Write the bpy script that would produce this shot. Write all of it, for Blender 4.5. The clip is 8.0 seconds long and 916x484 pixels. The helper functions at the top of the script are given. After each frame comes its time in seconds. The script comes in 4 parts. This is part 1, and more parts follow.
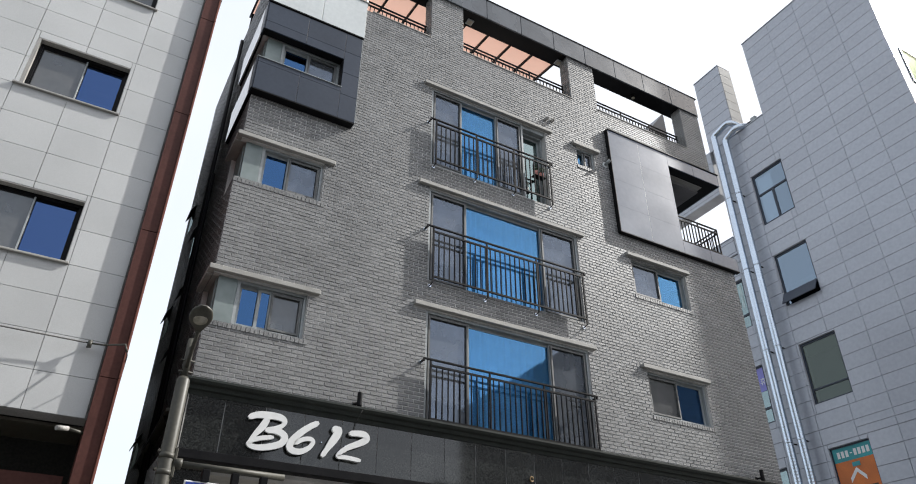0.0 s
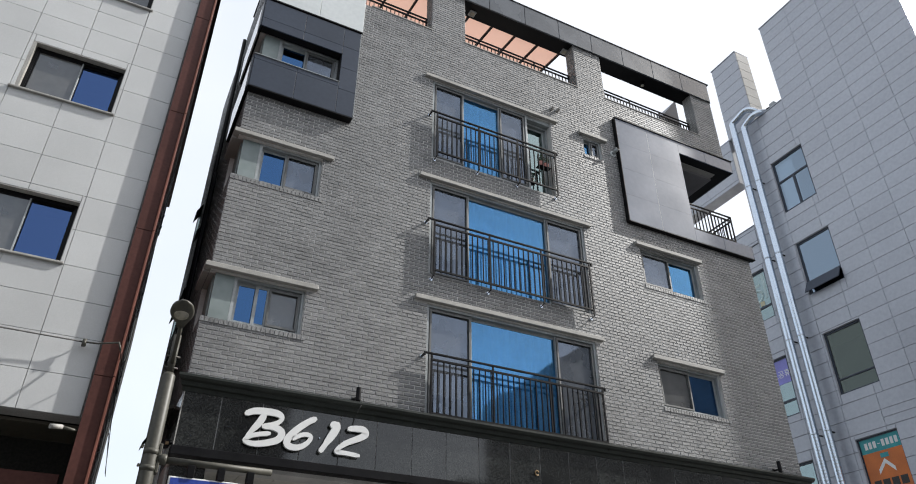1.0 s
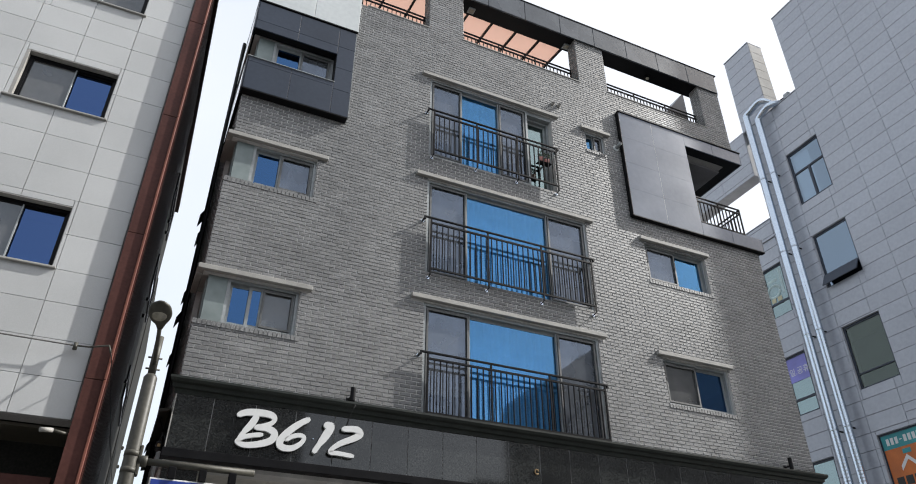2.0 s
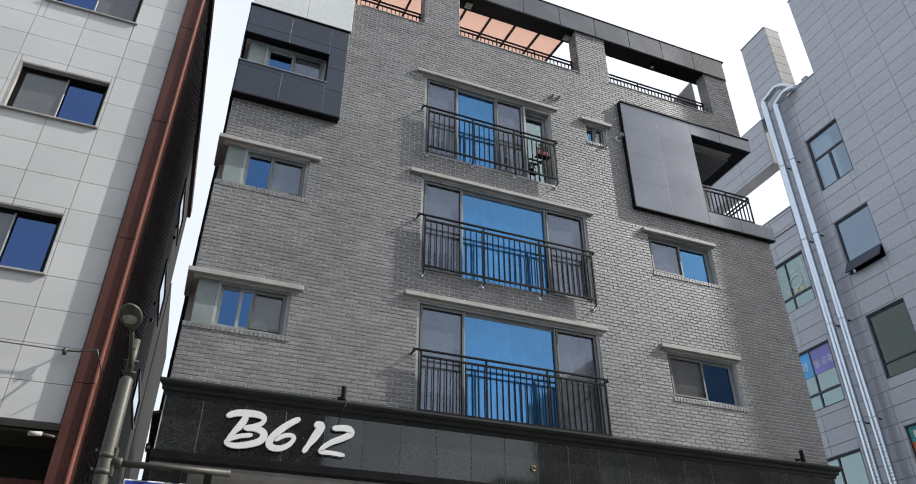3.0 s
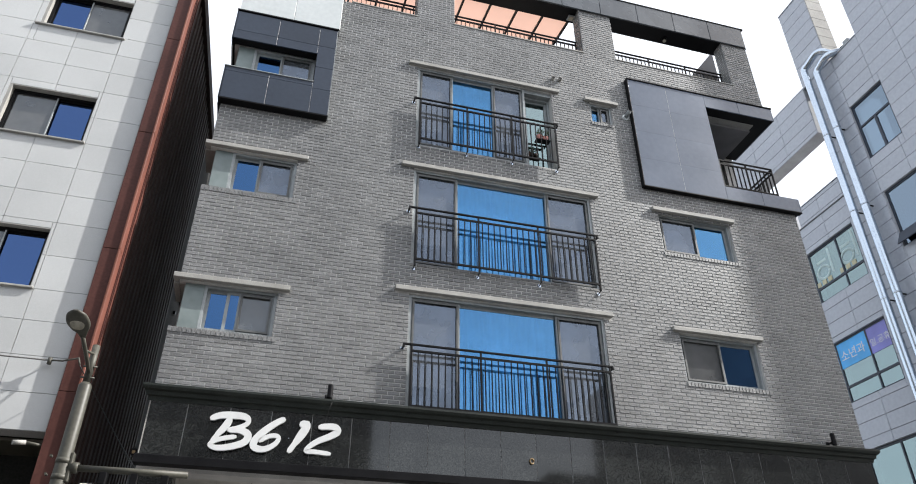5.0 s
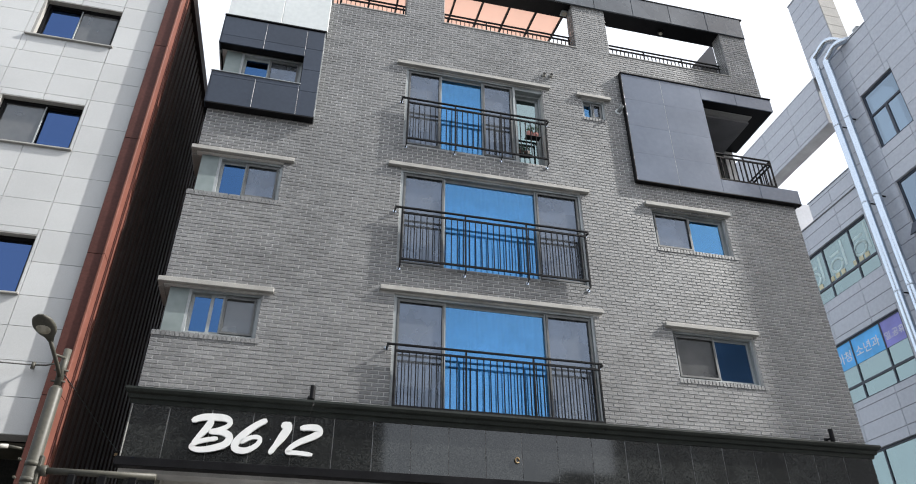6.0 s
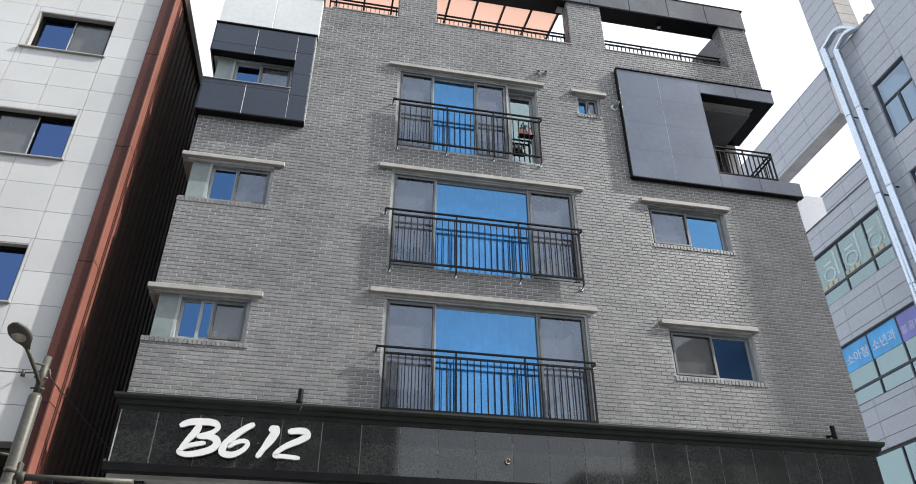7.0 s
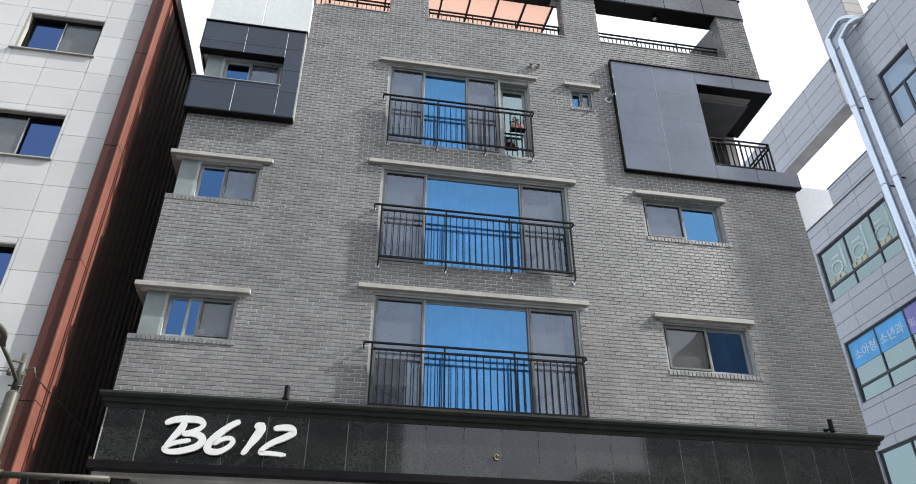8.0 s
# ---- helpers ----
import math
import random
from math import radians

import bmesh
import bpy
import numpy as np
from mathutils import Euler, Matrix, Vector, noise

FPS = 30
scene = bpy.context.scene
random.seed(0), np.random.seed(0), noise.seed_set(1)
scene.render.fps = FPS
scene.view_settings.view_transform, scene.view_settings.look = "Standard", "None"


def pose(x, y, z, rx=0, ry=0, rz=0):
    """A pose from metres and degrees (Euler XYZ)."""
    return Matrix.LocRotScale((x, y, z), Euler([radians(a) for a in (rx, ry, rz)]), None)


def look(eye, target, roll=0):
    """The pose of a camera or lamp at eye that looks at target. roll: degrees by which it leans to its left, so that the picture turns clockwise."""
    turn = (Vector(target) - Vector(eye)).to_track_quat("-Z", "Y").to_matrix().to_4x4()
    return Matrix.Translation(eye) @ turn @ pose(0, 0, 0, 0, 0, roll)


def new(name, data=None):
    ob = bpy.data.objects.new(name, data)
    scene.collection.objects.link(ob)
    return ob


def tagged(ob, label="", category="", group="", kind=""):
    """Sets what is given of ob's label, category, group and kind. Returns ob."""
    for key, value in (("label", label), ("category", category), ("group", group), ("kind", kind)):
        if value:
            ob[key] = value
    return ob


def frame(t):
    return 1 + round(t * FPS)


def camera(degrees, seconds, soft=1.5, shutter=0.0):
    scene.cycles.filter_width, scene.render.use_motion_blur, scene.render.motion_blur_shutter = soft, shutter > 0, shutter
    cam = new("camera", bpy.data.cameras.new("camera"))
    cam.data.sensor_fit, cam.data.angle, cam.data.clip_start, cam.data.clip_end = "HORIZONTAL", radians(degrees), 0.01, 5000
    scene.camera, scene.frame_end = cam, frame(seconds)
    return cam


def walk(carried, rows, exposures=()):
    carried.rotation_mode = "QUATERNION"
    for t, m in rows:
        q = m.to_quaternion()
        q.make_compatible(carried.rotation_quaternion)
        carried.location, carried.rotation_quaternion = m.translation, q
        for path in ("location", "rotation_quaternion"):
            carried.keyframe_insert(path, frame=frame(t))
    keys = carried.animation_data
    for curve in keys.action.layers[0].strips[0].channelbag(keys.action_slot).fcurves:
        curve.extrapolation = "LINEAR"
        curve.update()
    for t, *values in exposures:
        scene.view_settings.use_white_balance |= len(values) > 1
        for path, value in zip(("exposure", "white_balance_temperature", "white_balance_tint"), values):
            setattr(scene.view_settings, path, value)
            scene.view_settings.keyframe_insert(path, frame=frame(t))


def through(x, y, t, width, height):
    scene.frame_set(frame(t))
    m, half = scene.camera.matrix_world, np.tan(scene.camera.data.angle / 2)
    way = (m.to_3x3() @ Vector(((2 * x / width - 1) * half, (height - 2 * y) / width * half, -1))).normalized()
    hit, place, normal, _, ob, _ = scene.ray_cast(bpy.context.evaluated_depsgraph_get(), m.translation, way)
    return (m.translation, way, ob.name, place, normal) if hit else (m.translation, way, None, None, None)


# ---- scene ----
cam = camera(64.9, 8.0, soft=1.0)
PATH = [
    (0, (0.003, -0.127, 1.471), (0.839, 1.342, 2.54), 0.1),
    (0.5, (0.261, -0.214, 1.462), (1.062, 1.276, 2.529), 0.1),
    (1, (0.554, -0.199, 1.461), (1.324, 1.308, 2.526), 0.1),
    (1.5, (0.794, -0.23, 1.46), (1.54, 1.288, 2.528), 0.1),
    (3, (1.797, -0.507, 1.478), (2.427, 1.065, 2.543), 0.1),
    (3.5, (2.177, -0.6, 1.472), (2.774, 0.984, 2.536), 0.1),
    (4, (2.517, -0.629, 1.483), (3.068, 0.971, 2.549), 0.1),
    (4.5, (2.879, -0.615, 1.506), (3.38, 1.003, 2.57), 0.0),
    (6, (3.982, -0.758, 1.512), (4.371, 0.891, 2.576), 0.1),
    (6.5, (4.311, -0.794, 1.526), (4.675, 0.859, 2.592), 0.1),
    (7, (4.606, -0.834, 1.544), (4.931, 0.827, 2.609), 0.1),
    (7.5, (4.908, -0.805, 1.523), (5.207, 0.862, 2.586), 0.2),
    (8, (5.081, -0.776, 1.524), (5.369, 0.893, 2.589), 0.1),
]
walk(cam, [(t, look(eye, target, roll)) for t, eye, target, roll in PATH], [(0.0, 0.53), (1.0, 0.47), (3.0, 0.46), (4.0, 0.56), (4.5, 0.85), (8.0, 0.88)])

# ---- world and light ----
world = bpy.data.worlds.new("world")
scene.world = world
world.use_nodes = True
wn, wl = world.node_tree.nodes, world.node_tree.links
sky = wn.new("ShaderNodeTexSky")
sky.sky_type = "NISHITA"
sky.sun_disc = False
TO_SUN = Vector((3.8, -1.0, 3.4)).normalized()
sky.sun_elevation = math.asin(TO_SUN.z)
sky.sun_rotation = math.atan2(TO_SUN.x, TO_SUN.y)
sky.air_density, sky.dust_density, sky.ozone_density = 1.0, 4.0, 1.0
wn["Background"].inputs["Strength"].default_value = 0.07
# thin bright cloud over the whole sky
wco, cloud, amount, haze, total = (wn.new(k) for k in ("ShaderNodeTexCoord", "ShaderNodeTexNoise", "ShaderNodeMapRange", "ShaderNodeMix", "ShaderNodeMix"))
cloud.inputs["Scale"].default_value, cloud.inputs["Detail"].default_value = 2.2, 6.0
amount.inputs[1].default_value, amount.inputs[2].default_value = 0.35, 0.65
amount.inputs[3].default_value, amount.inputs[4].default_value = 0.0, 1.0
wl.new(wco.outputs["Generated"], cloud.inputs["Vector"])
wl.new(cloud.outputs["Fac"], amount.inputs[0])
haze.data_type = total.data_type = "RGBA"
haze.inputs[6].default_value, haze.inputs[7].default_value = (7.2, 7.5, 7.8, 1), (8.5, 8.65, 8.8, 1)
wl.new(amount.outputs[0], haze.inputs[0])
total.blend_type = "ADD"
total.inputs[0].default_value = 1.0
wl.new(sky.outputs[0], total.inputs[6])
wl.new(haze.outputs[2], total.inputs[7])
wl.new(total.outputs[2], wn["Background"].inputs[0])
sun = new("sun", bpy.data.lights.new("sun", "SUN"))
sun.data.energy, sun.data.angle, sun.data.color = 5.0, radians(0.8), (0.985, 0.965, 0.93)
sun.matrix_world = look(TO_SUN * 80, (0, 0, 0))


# ---- materials ----
def node_mat(name):
    m = bpy.data.materials.new(name)
    m.use_nodes = True
    n, l = m.node_tree.nodes, m.node_tree.links
    return m, n, l, n["Principled BSDF"]


def surface(name, a, b, rough=0.6, metal=0.0, grain=40.0, blotch=1.5, bump=0.15, spread=0.0, spec=0.5, grime=0.25):
    """Colour between a and b by grain and blotches; spread: brightness change from piece to piece."""
    m, n, l, p = node_mat(name)
    co = n.new("ShaderNodeTexCoord")
    g = n.new("ShaderNodeTexNoise")
    g.inputs["Scale"].default_value, g.inputs["Detail"].default_value = grain, 5.0
    l.new(co.outputs["Object"], g.inputs["Vector"])
    bl = n.new("ShaderNodeTexNoise")
    bl.inputs["Scale"].default_value, bl.inputs["Detail"].default_value = blotch, 4.0
    l.new(co.outputs["Object"], bl.inputs["Vector"])
    mix = n.new("ShaderNodeMix")
    mix.data_type = "RGBA"
    mix.inputs[6].default_value, mix.inputs[7].default_value = (*a, 1), (*b, 1)
    mr = n.new("ShaderNodeMapRange")
    mr.inputs[1].default_value, mr.inputs[2].default_value = 0.3, 0.7
    l.new(g.outputs["Fac"], mr.inputs[0])
    l.new(mr.outputs[0], mix.inputs[0])
    hs = n.new("ShaderNodeHueSaturation")
    l.new(mix.outputs[2], hs.inputs["Color"])
    val = n.new("ShaderNodeMapRange")
    val.inputs[1].default_value, val.inputs[2].default_value = 0.25, 0.75
    val.inputs[3].default_value, val.inputs[4].default_value = 1 - grime, 1 + grime
    l.new(bl.outputs["Fac"], val.inputs[0])
    out = val.outputs[0]
    if spread:
        geo, info = n.new("ShaderNodeNewGeometry"), n.new("ShaderNodeObjectInfo")
        add = n.new("ShaderNodeMath")
        add.operation = "ADD"
        l.new(geo.outputs["Random Per Island"], add.inputs[0])
        l.new(info.outputs["Random"], add.inputs[1])
        fr = n.new("ShaderNodeMath")
        fr.operation = "FRACT"
        l.new(add.outputs[0], fr.inputs[0])
        pr = n.new("ShaderNodeMapRange")
        pr.inputs[3].default_value, pr.inputs[4].default_value = 1 - spread, 1 + spread
        l.new(fr.outputs[0], pr.inputs[0])
        mul = n.new("ShaderNodeMath")
        mul.operation = "MULTIPLY"
        l.new(out, mul.inputs[0])
        l.new(pr.outputs[0], mul.inputs[1])
        out = mul.outputs[0]
    l.new(out, hs.inputs["Value"])
    l.new(hs.outputs[0], p.inputs["Base Color"])
    rr = n.new("ShaderNodeMapRange")
    rr.inputs[3].default_value, rr.inputs[4].default_value = rough * 0.8, min(1.0, rough * 1.2)
    l.new(bl.outputs["Fac"], rr.inputs[0])
    l.new(rr.outputs[0], p.inputs["Roughness"])
    p.inputs["Metallic"].default_value = metal
    p.inputs["Specular IOR Level"].default_value = spec
    if bump:
        bp = n.new("ShaderNodeBump")
        bp.inputs["Strength"].default_value, bp.inputs["Distance"].default_value = bump, 0.01
        l.new(g.outputs["Fac"], bp.inputs["Height"])
        l.new(bp.outputs[0], p.inputs["Normal"])
    return m


def coated_glass(name, tint, through, share):
    """Solar glass: part mirror with a tint, part see-through, slightly wavy."""
    m, n, l, p = node_mat(name)
    n.remove(p)
    co, nz, bp = n.new("ShaderNodeTexCoord"), n.new("ShaderNodeTexNoise"), n.new("ShaderNodeBump")
    nz.inputs["Scale"].default_value = 1.3
    bp.inputs["Strength"].default_value, bp.inputs["Distance"].default_value = 0.12, 0.02
    l.new(co.outputs["Object"], nz.inputs["Vector"])
    l.new(nz.outputs["Fac"], bp.inputs["Height"])
    gl, tr, mx = n.new("ShaderNodeBsdfGlossy"), n.new("ShaderNodeBsdfTransparent"), n.new("ShaderNodeMixShader")
    gl.inputs["Color"].default_value, gl.inputs["Roughness"].default_value = (*tint, 1), 0.03
    l.new(bp.outputs[0], gl.inputs["Normal"])
    tr.inputs["Color"].default_value = (*through, 1)
    mx.inputs[0].default_value = share
    l.new(tr.outputs[0], mx.inputs[1])
    l.new(gl.outputs[0], mx.inputs[2])
    l.new(mx.outputs[0], n["Material Output"].inputs["Surface"])
    return m


def screened(m, colour, cover):
    """Lays a fine, slightly slack insect mesh over a glass: it covers part of what the glass shows."""
    n, l = m.node_tree.nodes, m.node_tree.links
    glass = n["Material Output"].inputs["Surface"].links[0].from_socket
    co, nz, mr = n.new("ShaderNodeTexCoord"), n.new("ShaderNodeTexNoise"), n.new("ShaderNodeMapRange")
    nz.inputs["Scale"].default_value, nz.inputs["Detail"].default_value = 2.5, 3.0
    l.new(co.outputs["Object"], nz.inputs["Vector"])
    mr.inputs[1].default_value, mr.inputs[2].default_value = 0.3, 0.7
    mr.inputs[3].default_value, mr.inputs[4].default_value = cover - 0.12, cover + 0.12
    l.new(nz.outputs["Fac"], mr.inputs[0])
    df, mx = n.new("ShaderNodeBsdfDiffuse"), n.new("ShaderNodeMixShader")
    df.inputs["Color"].default_value = (*colour, 1)
    l.new(mr.outputs[0], mx.inputs[0])
    l.new(glass, mx.inputs[1])
    l.new(df.outputs[0], mx.inputs[2])
    l.new(mx.outputs[0], n["Material Output"].inputs["Surface"])
    return m


SCREENFRAME = surface("dark_screen_frame", (0.075, 0.078, 0.078), (0.10, 0.104, 0.103), 0.5, 0, 20, 2, 0.02)
BRICK = surface("grey_brick", (0.120, 0.1215, 0.122), (0.200, 0.202, 0.203), 0.5, 0, 60, 0.7, 0.5, 0.17, 0.40, 0.2)
MORTAR = surface("mortar", (0.42, 0.415, 0.405), (0.52, 0.515, 0.50), 0.9, 0, 80, 2, 0.3)
GRANITE = surface("black_granite", (0.002, 0.003, 0.003), (0.034, 0.036, 0.035), 0.06, 0, 48, 2.0, 0.0, 0.3, 0.62, 0.4)
DARKJOINT = surface("dark_joint", (0.28, 0.28, 0.27), (0.36, 0.355, 0.35), 0.8)
CORNICE = surface("dark_cornice_stone", (0.012, 0.0145, 0.013), (0.030, 0.035, 0.031), 0.4, 0, 60, 3, 0.1, 0, 0.25)
NAVY = surface("charcoal_blue_panel", (0.020, 0.028, 0.045), (0.026, 0.036, 0.055), 0.38, 0.0, 12, 1.2, 0.02, 0.08, 0.35, 0.1)
SLATE = surface("slate_grey_panel", (0.078, 0.098, 0.138), (0.090, 0.112, 0.155), 0.24, 0.0, 10, 1.0, 0.02, 0.04, 0.45, 0.12)
FASCIA = surface("dark_grey_fascia", (0.056, 0.065, 0.075), (0.07, 0.08, 0.092), 0.27, 0.0, 15, 1.5, 0.03, 0.12, 0.45)
BLACK = surface("black_steel", (0.006, 0.006, 0.007), (0.010, 0.010, 0.011), 0.4, 0.0, 40, 3, 0.05, 0, 0.10)
WHITE = surface("white_panel", (0.47, 0.50, 0.505), (0.53, 0.56, 0.56), 0.4, 0, 10, 0.8, 0.02, 0.03, 0.5, 0.06)
GLOSSWHITE = surface("polished_white_panel", (0.56, 0.60, 0.60), (0.62, 0.65, 0.65), 0.08, 0, 10, 0.8, 0.0, 0.03, 0.9, 0.05)
STONE = surface("lintel_stone", (0.23, 0.226, 0.213), (0.36, 0.352, 0.33), 0.7, 0, 90, 3, 0.15, 0.06, 0.4, 0.18)
ALU = surface("grey_window_frame", (0.232, 0.252, 0.258), (0.285, 0.306, 0.312), 0.42, 0.1, 20, 2, 0.02)
GREENGREY = surface("grey_green_infill", (0.155, 0.19, 0.188), (0.185, 0.22, 0.216), 0.45, 0.1, 8, 1, 0.02)
TILE = surface("pale_granite_tile", (0.415, 0.424, 0.424), (0.475, 0.485, 0.485), 0.55, 0, 110, 0.8, 0.05, 0.05, 0.4, 0.07)
TILEJOINT = surface("tile_joint", (0.20, 0.20, 0.195), (0.27, 0.265, 0.26), 0.9)
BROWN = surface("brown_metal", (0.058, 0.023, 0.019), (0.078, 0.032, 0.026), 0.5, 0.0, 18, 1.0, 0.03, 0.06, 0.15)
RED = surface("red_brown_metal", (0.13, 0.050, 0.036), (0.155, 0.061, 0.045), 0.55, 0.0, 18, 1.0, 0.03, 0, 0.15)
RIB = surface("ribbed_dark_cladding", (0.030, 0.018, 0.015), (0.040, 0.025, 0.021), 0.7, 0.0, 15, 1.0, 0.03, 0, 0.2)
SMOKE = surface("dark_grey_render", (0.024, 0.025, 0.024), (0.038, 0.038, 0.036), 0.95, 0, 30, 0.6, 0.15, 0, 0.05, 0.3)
PANEL = surface("grey_facade_panel", (0.365, 0.388, 0.435), (0.41, 0.432, 0.48), 0.2, 0.0, 8, 0.5, 0.0, 0.035, 0.5, 0.03)
PANELJOINT = surface("panel_joint", (0.31, 0.32, 0.345), (0.36, 0.37, 0.395), 0.8)
ZINC = surface("galvanised_steel", (0.50, 0.56, 0.63), (0.58, 0.64, 0.71), 0.24, 1.0, 30, 2.5, 0.03, 0.0, 0.5, 0.05)
POLE = surface("grey_green_pole_paint", (0.045, 0.044, 0.036), (0.066, 0.064, 0.052), 0.5, 0.0, 25, 2, 0.05, 0, 0.3)
SIGNWHITE = surface("white_acrylic", (0.62, 0.63, 0.625), (0.67, 0.68, 0.675), 0.4, 0, 10, 2, 0.0, 0, 0.5, 0.03)
SOFFIT = surface("pale_soffit_board", (0.50, 0.48, 0.44), (0.60, 0.58, 0.53), 0.6, 0, 20, 1, 0.05)
SOFFITDARK = surface("dark_brown_soffit", (0.075, 0.068, 0.054), (0.10, 0.092, 0.072), 0.35, 0, 12, 1, 0.02)
SOFFITGREY = surface("grey_soffit", (0.30, 0.30, 0.29), (0.36, 0.36, 0.35), 0.8, 0, 30, 1, 0.05)
POT = surface("pink_clay", (0.50, 0.22, 0.19), (0.56, 0.26, 0.22), 0.6)
AWNING = surface("terracotta_canopy_sheet", (0.62, 0.40, 0.32), (0.68, 0.44, 0.36), 0.6, 0, 4, 0.6, 0.0, 0, 0.4, 0.05)
# the canopy is a thin sheet that lets daylight through
an, al = AWNING.node_tree.nodes, AWNING.node_tree.links
tl, am = an.new("ShaderNodeBsdfTranslucent"), an.new("ShaderNodeMixShader")
tl.inputs["Color"].default_value, am.inputs[0].default_value = (0.72, 0.58, 0.52, 1), 0.7
al.new(an["Principled BSDF"].outputs[0], am.inputs[1])
al.new(tl.outputs[0], am.inputs[2])
al.new(am.outputs[0], an["Material Output"].inputs["Surface"])
ROOM = surface("room_plaster", (0.16, 0.16, 0.17), (0.21, 0.21, 0.22), 0.9)
CURTAIN = surface("pale_curtain", (0.66, 0.70, 0.75), (0.76, 0.79, 0.82), 0.9, 0, 20, 2, 0.05)
BLUE = surface("blue_sign_face", (0.02, 0.05, 0.28), (0.025, 0.06, 0.33), 0.4)
SKYBLUE = surface("sky_blue_film", (0.05, 0.36, 0.78), (0.06, 0.40, 0.82), 0.4)
VIOLET = surface("violet_film", (0.20, 0.20, 0.58), (0.23, 0.23, 0.62), 0.4)
ORANGE = surface("orange_film", (0.48, 0.125, 0.018), (0.54, 0.145, 0.024), 0.5)
TEAL = surface("teal_film", (0.02, 0.24, 0.26), (0.03, 0.28, 0.30), 0.5)
LEAF = surface("leaf_green", (0.04, 0.09, 0.03), (0.09, 0.15, 0.05), 0.6)
TEALPALE = surface("pale_teal_film", (0.40, 0.52, 0.52), (0.46, 0.57, 0.57), 0.5)
YELLOWPALE = surface("pale_yellow_film", (0.46, 0.43, 0.27), (0.52, 0.48, 0.32), 0.5)
STREETWALL = surface("pale_street_wall", (0.30, 0.29, 0.28), (0.40, 0.385, 0.37), 0.9, 0, 12, 0.5, 0.2)
PAVING = surface("grey_block_paving", (0.13, 0.13, 0.128), (0.19, 0.19, 0.186), 0.9, 0, 14, 0.5, 0.2)
ASPHALT = surface("asphalt", (0.04, 0.04, 0.042), (0.07, 0.07, 0.07), 0.9, 0, 60, 0.4, 0.3)
CONCRETE = surface("concrete", (0.30, 0.295, 0.28), (0.38, 0.37, 0.355), 0.9, 0, 30, 0.6, 0.2)
LAMPGLASS = surface("lamp_glass", (0.20, 0.19, 0.15), (0.42, 0.40, 0.33), 0.12, 0, 9, 6)
CABLE = surface("black_cable", (0.015, 0.015, 0.015), (0.03, 0.03, 0.03), 0.6)
BRASS = surface("worn_brass", (0.20, 0.13, 0.06), (0.28, 0.19, 0.09), 0.55, 0.4)
GLASSBLUE = coated_glass("blue_coated_glass", (0.23, 0.50, 0.80), (0.52, 0.77, 0.93), 0.24)
GLASSGREY = screened(coated_glass("screened_grey_glass", (0.36, 0.43, 0.54), (0.30, 0.34, 0.38), 0.40), (0.135, 0.146, 0.162), 0.46)
GLASSGREEN = coated_glass("pale_green_glass", (0.66, 0.80, 0.80), (0.50, 0.59, 0.57), 0.30)
GLASSOFFICE = coated_glass("grey_blue_office_glass", (0.42, 0.52, 0.62), (0.30, 0.36, 0.40), 0.42)
GLASSNAVY = coated_glass("deep_blue_glass", (0.13, 0.23, 0.50), (0.09, 0.15, 0.28), 0.40)
GLASSDEEP = coated_glass("dark_blue_glass", (0.12, 0.27, 0.54), (0.13, 0.24, 0.40), 0.36)
GLASSDIM = screened(coated_glass("screened_dim_glass", (0.32, 0.345, 0.37), (0.26, 0.27, 0.27), 0.40), (0.165, 0.166, 0.166), 0.46)
GLASSGRAZE = coated_glass("clear_side_glass", (0.93, 0.95, 0.97), (0.4, 0.42, 0.42), 0.85)
GLASSDARK = coated_glass("smoky_glass", (0.45, 0.50, 0.46), (0.55, 0.58, 0.52), 0.14)


# ---- building helpers ----
def box(bm, x0, x1, y0, y1, z0, z1):
    v = [bm.verts.new((x, y, z)) for x in (x0, x1) for y in (y0, y1) for z in (z0, z1)]
    for f in ((0, 1, 3, 2), (4, 6, 7, 5), (0, 4, 5, 1), (2, 3, 7, 6), (0, 2, 6, 4), (1, 5, 7, 3)):
        bm.faces.new([v[i] for i in f])


def boxes(*many):
    bm = bmesh.new()
    for b in many:
        box(bm, *b)
    return bm


def soft_box(x0, x1, y0, y1, z0, z1, r=0.006):
    bm = boxes((x0, x1, y0, y1, z0, z1))
    bmesh.ops.bevel(bm, geom=bm.edges[:], offset=r, segments=1, affect="EDGES")
    return bm


def tube(bm, pts, r, seg=10, radii=None, cap=True):
    """A round bar along the points."""
    pts, rings = [Vector(p) for p in pts], []
    side = None
    for i, p in enumerate(pts):
        d = (pts[min(i + 1, len(pts) - 1)] - pts[max(i - 1, 0)]).normalized()
        if side is None:
            side = d.orthogonal().normalized()
        side = (side - d * side.dot(d)).normalized()
        up = d.cross(side)
        k = radii[i] if radii else r
        rings.append([bm.verts.new(p + (side * math.cos(a) + up * math.sin(a)) * k) for a in (2 * math.pi * j / seg for j in range(seg))])
    for a, b in zip(rings, rings[1:]):
        for j in range(seg):
            f = bm.faces.new((a[j], a[(j + 1) % seg], b[(j + 1) % seg], b[j]))
            f.smooth = True
    if cap:
        bm.faces.new(rings[0][::-1])
        bm.faces.new(rings[-1])


def rod(pts, r, seg=10):
    bm = bmesh.new()
    tube(bm, pts, r, seg)
    return bm


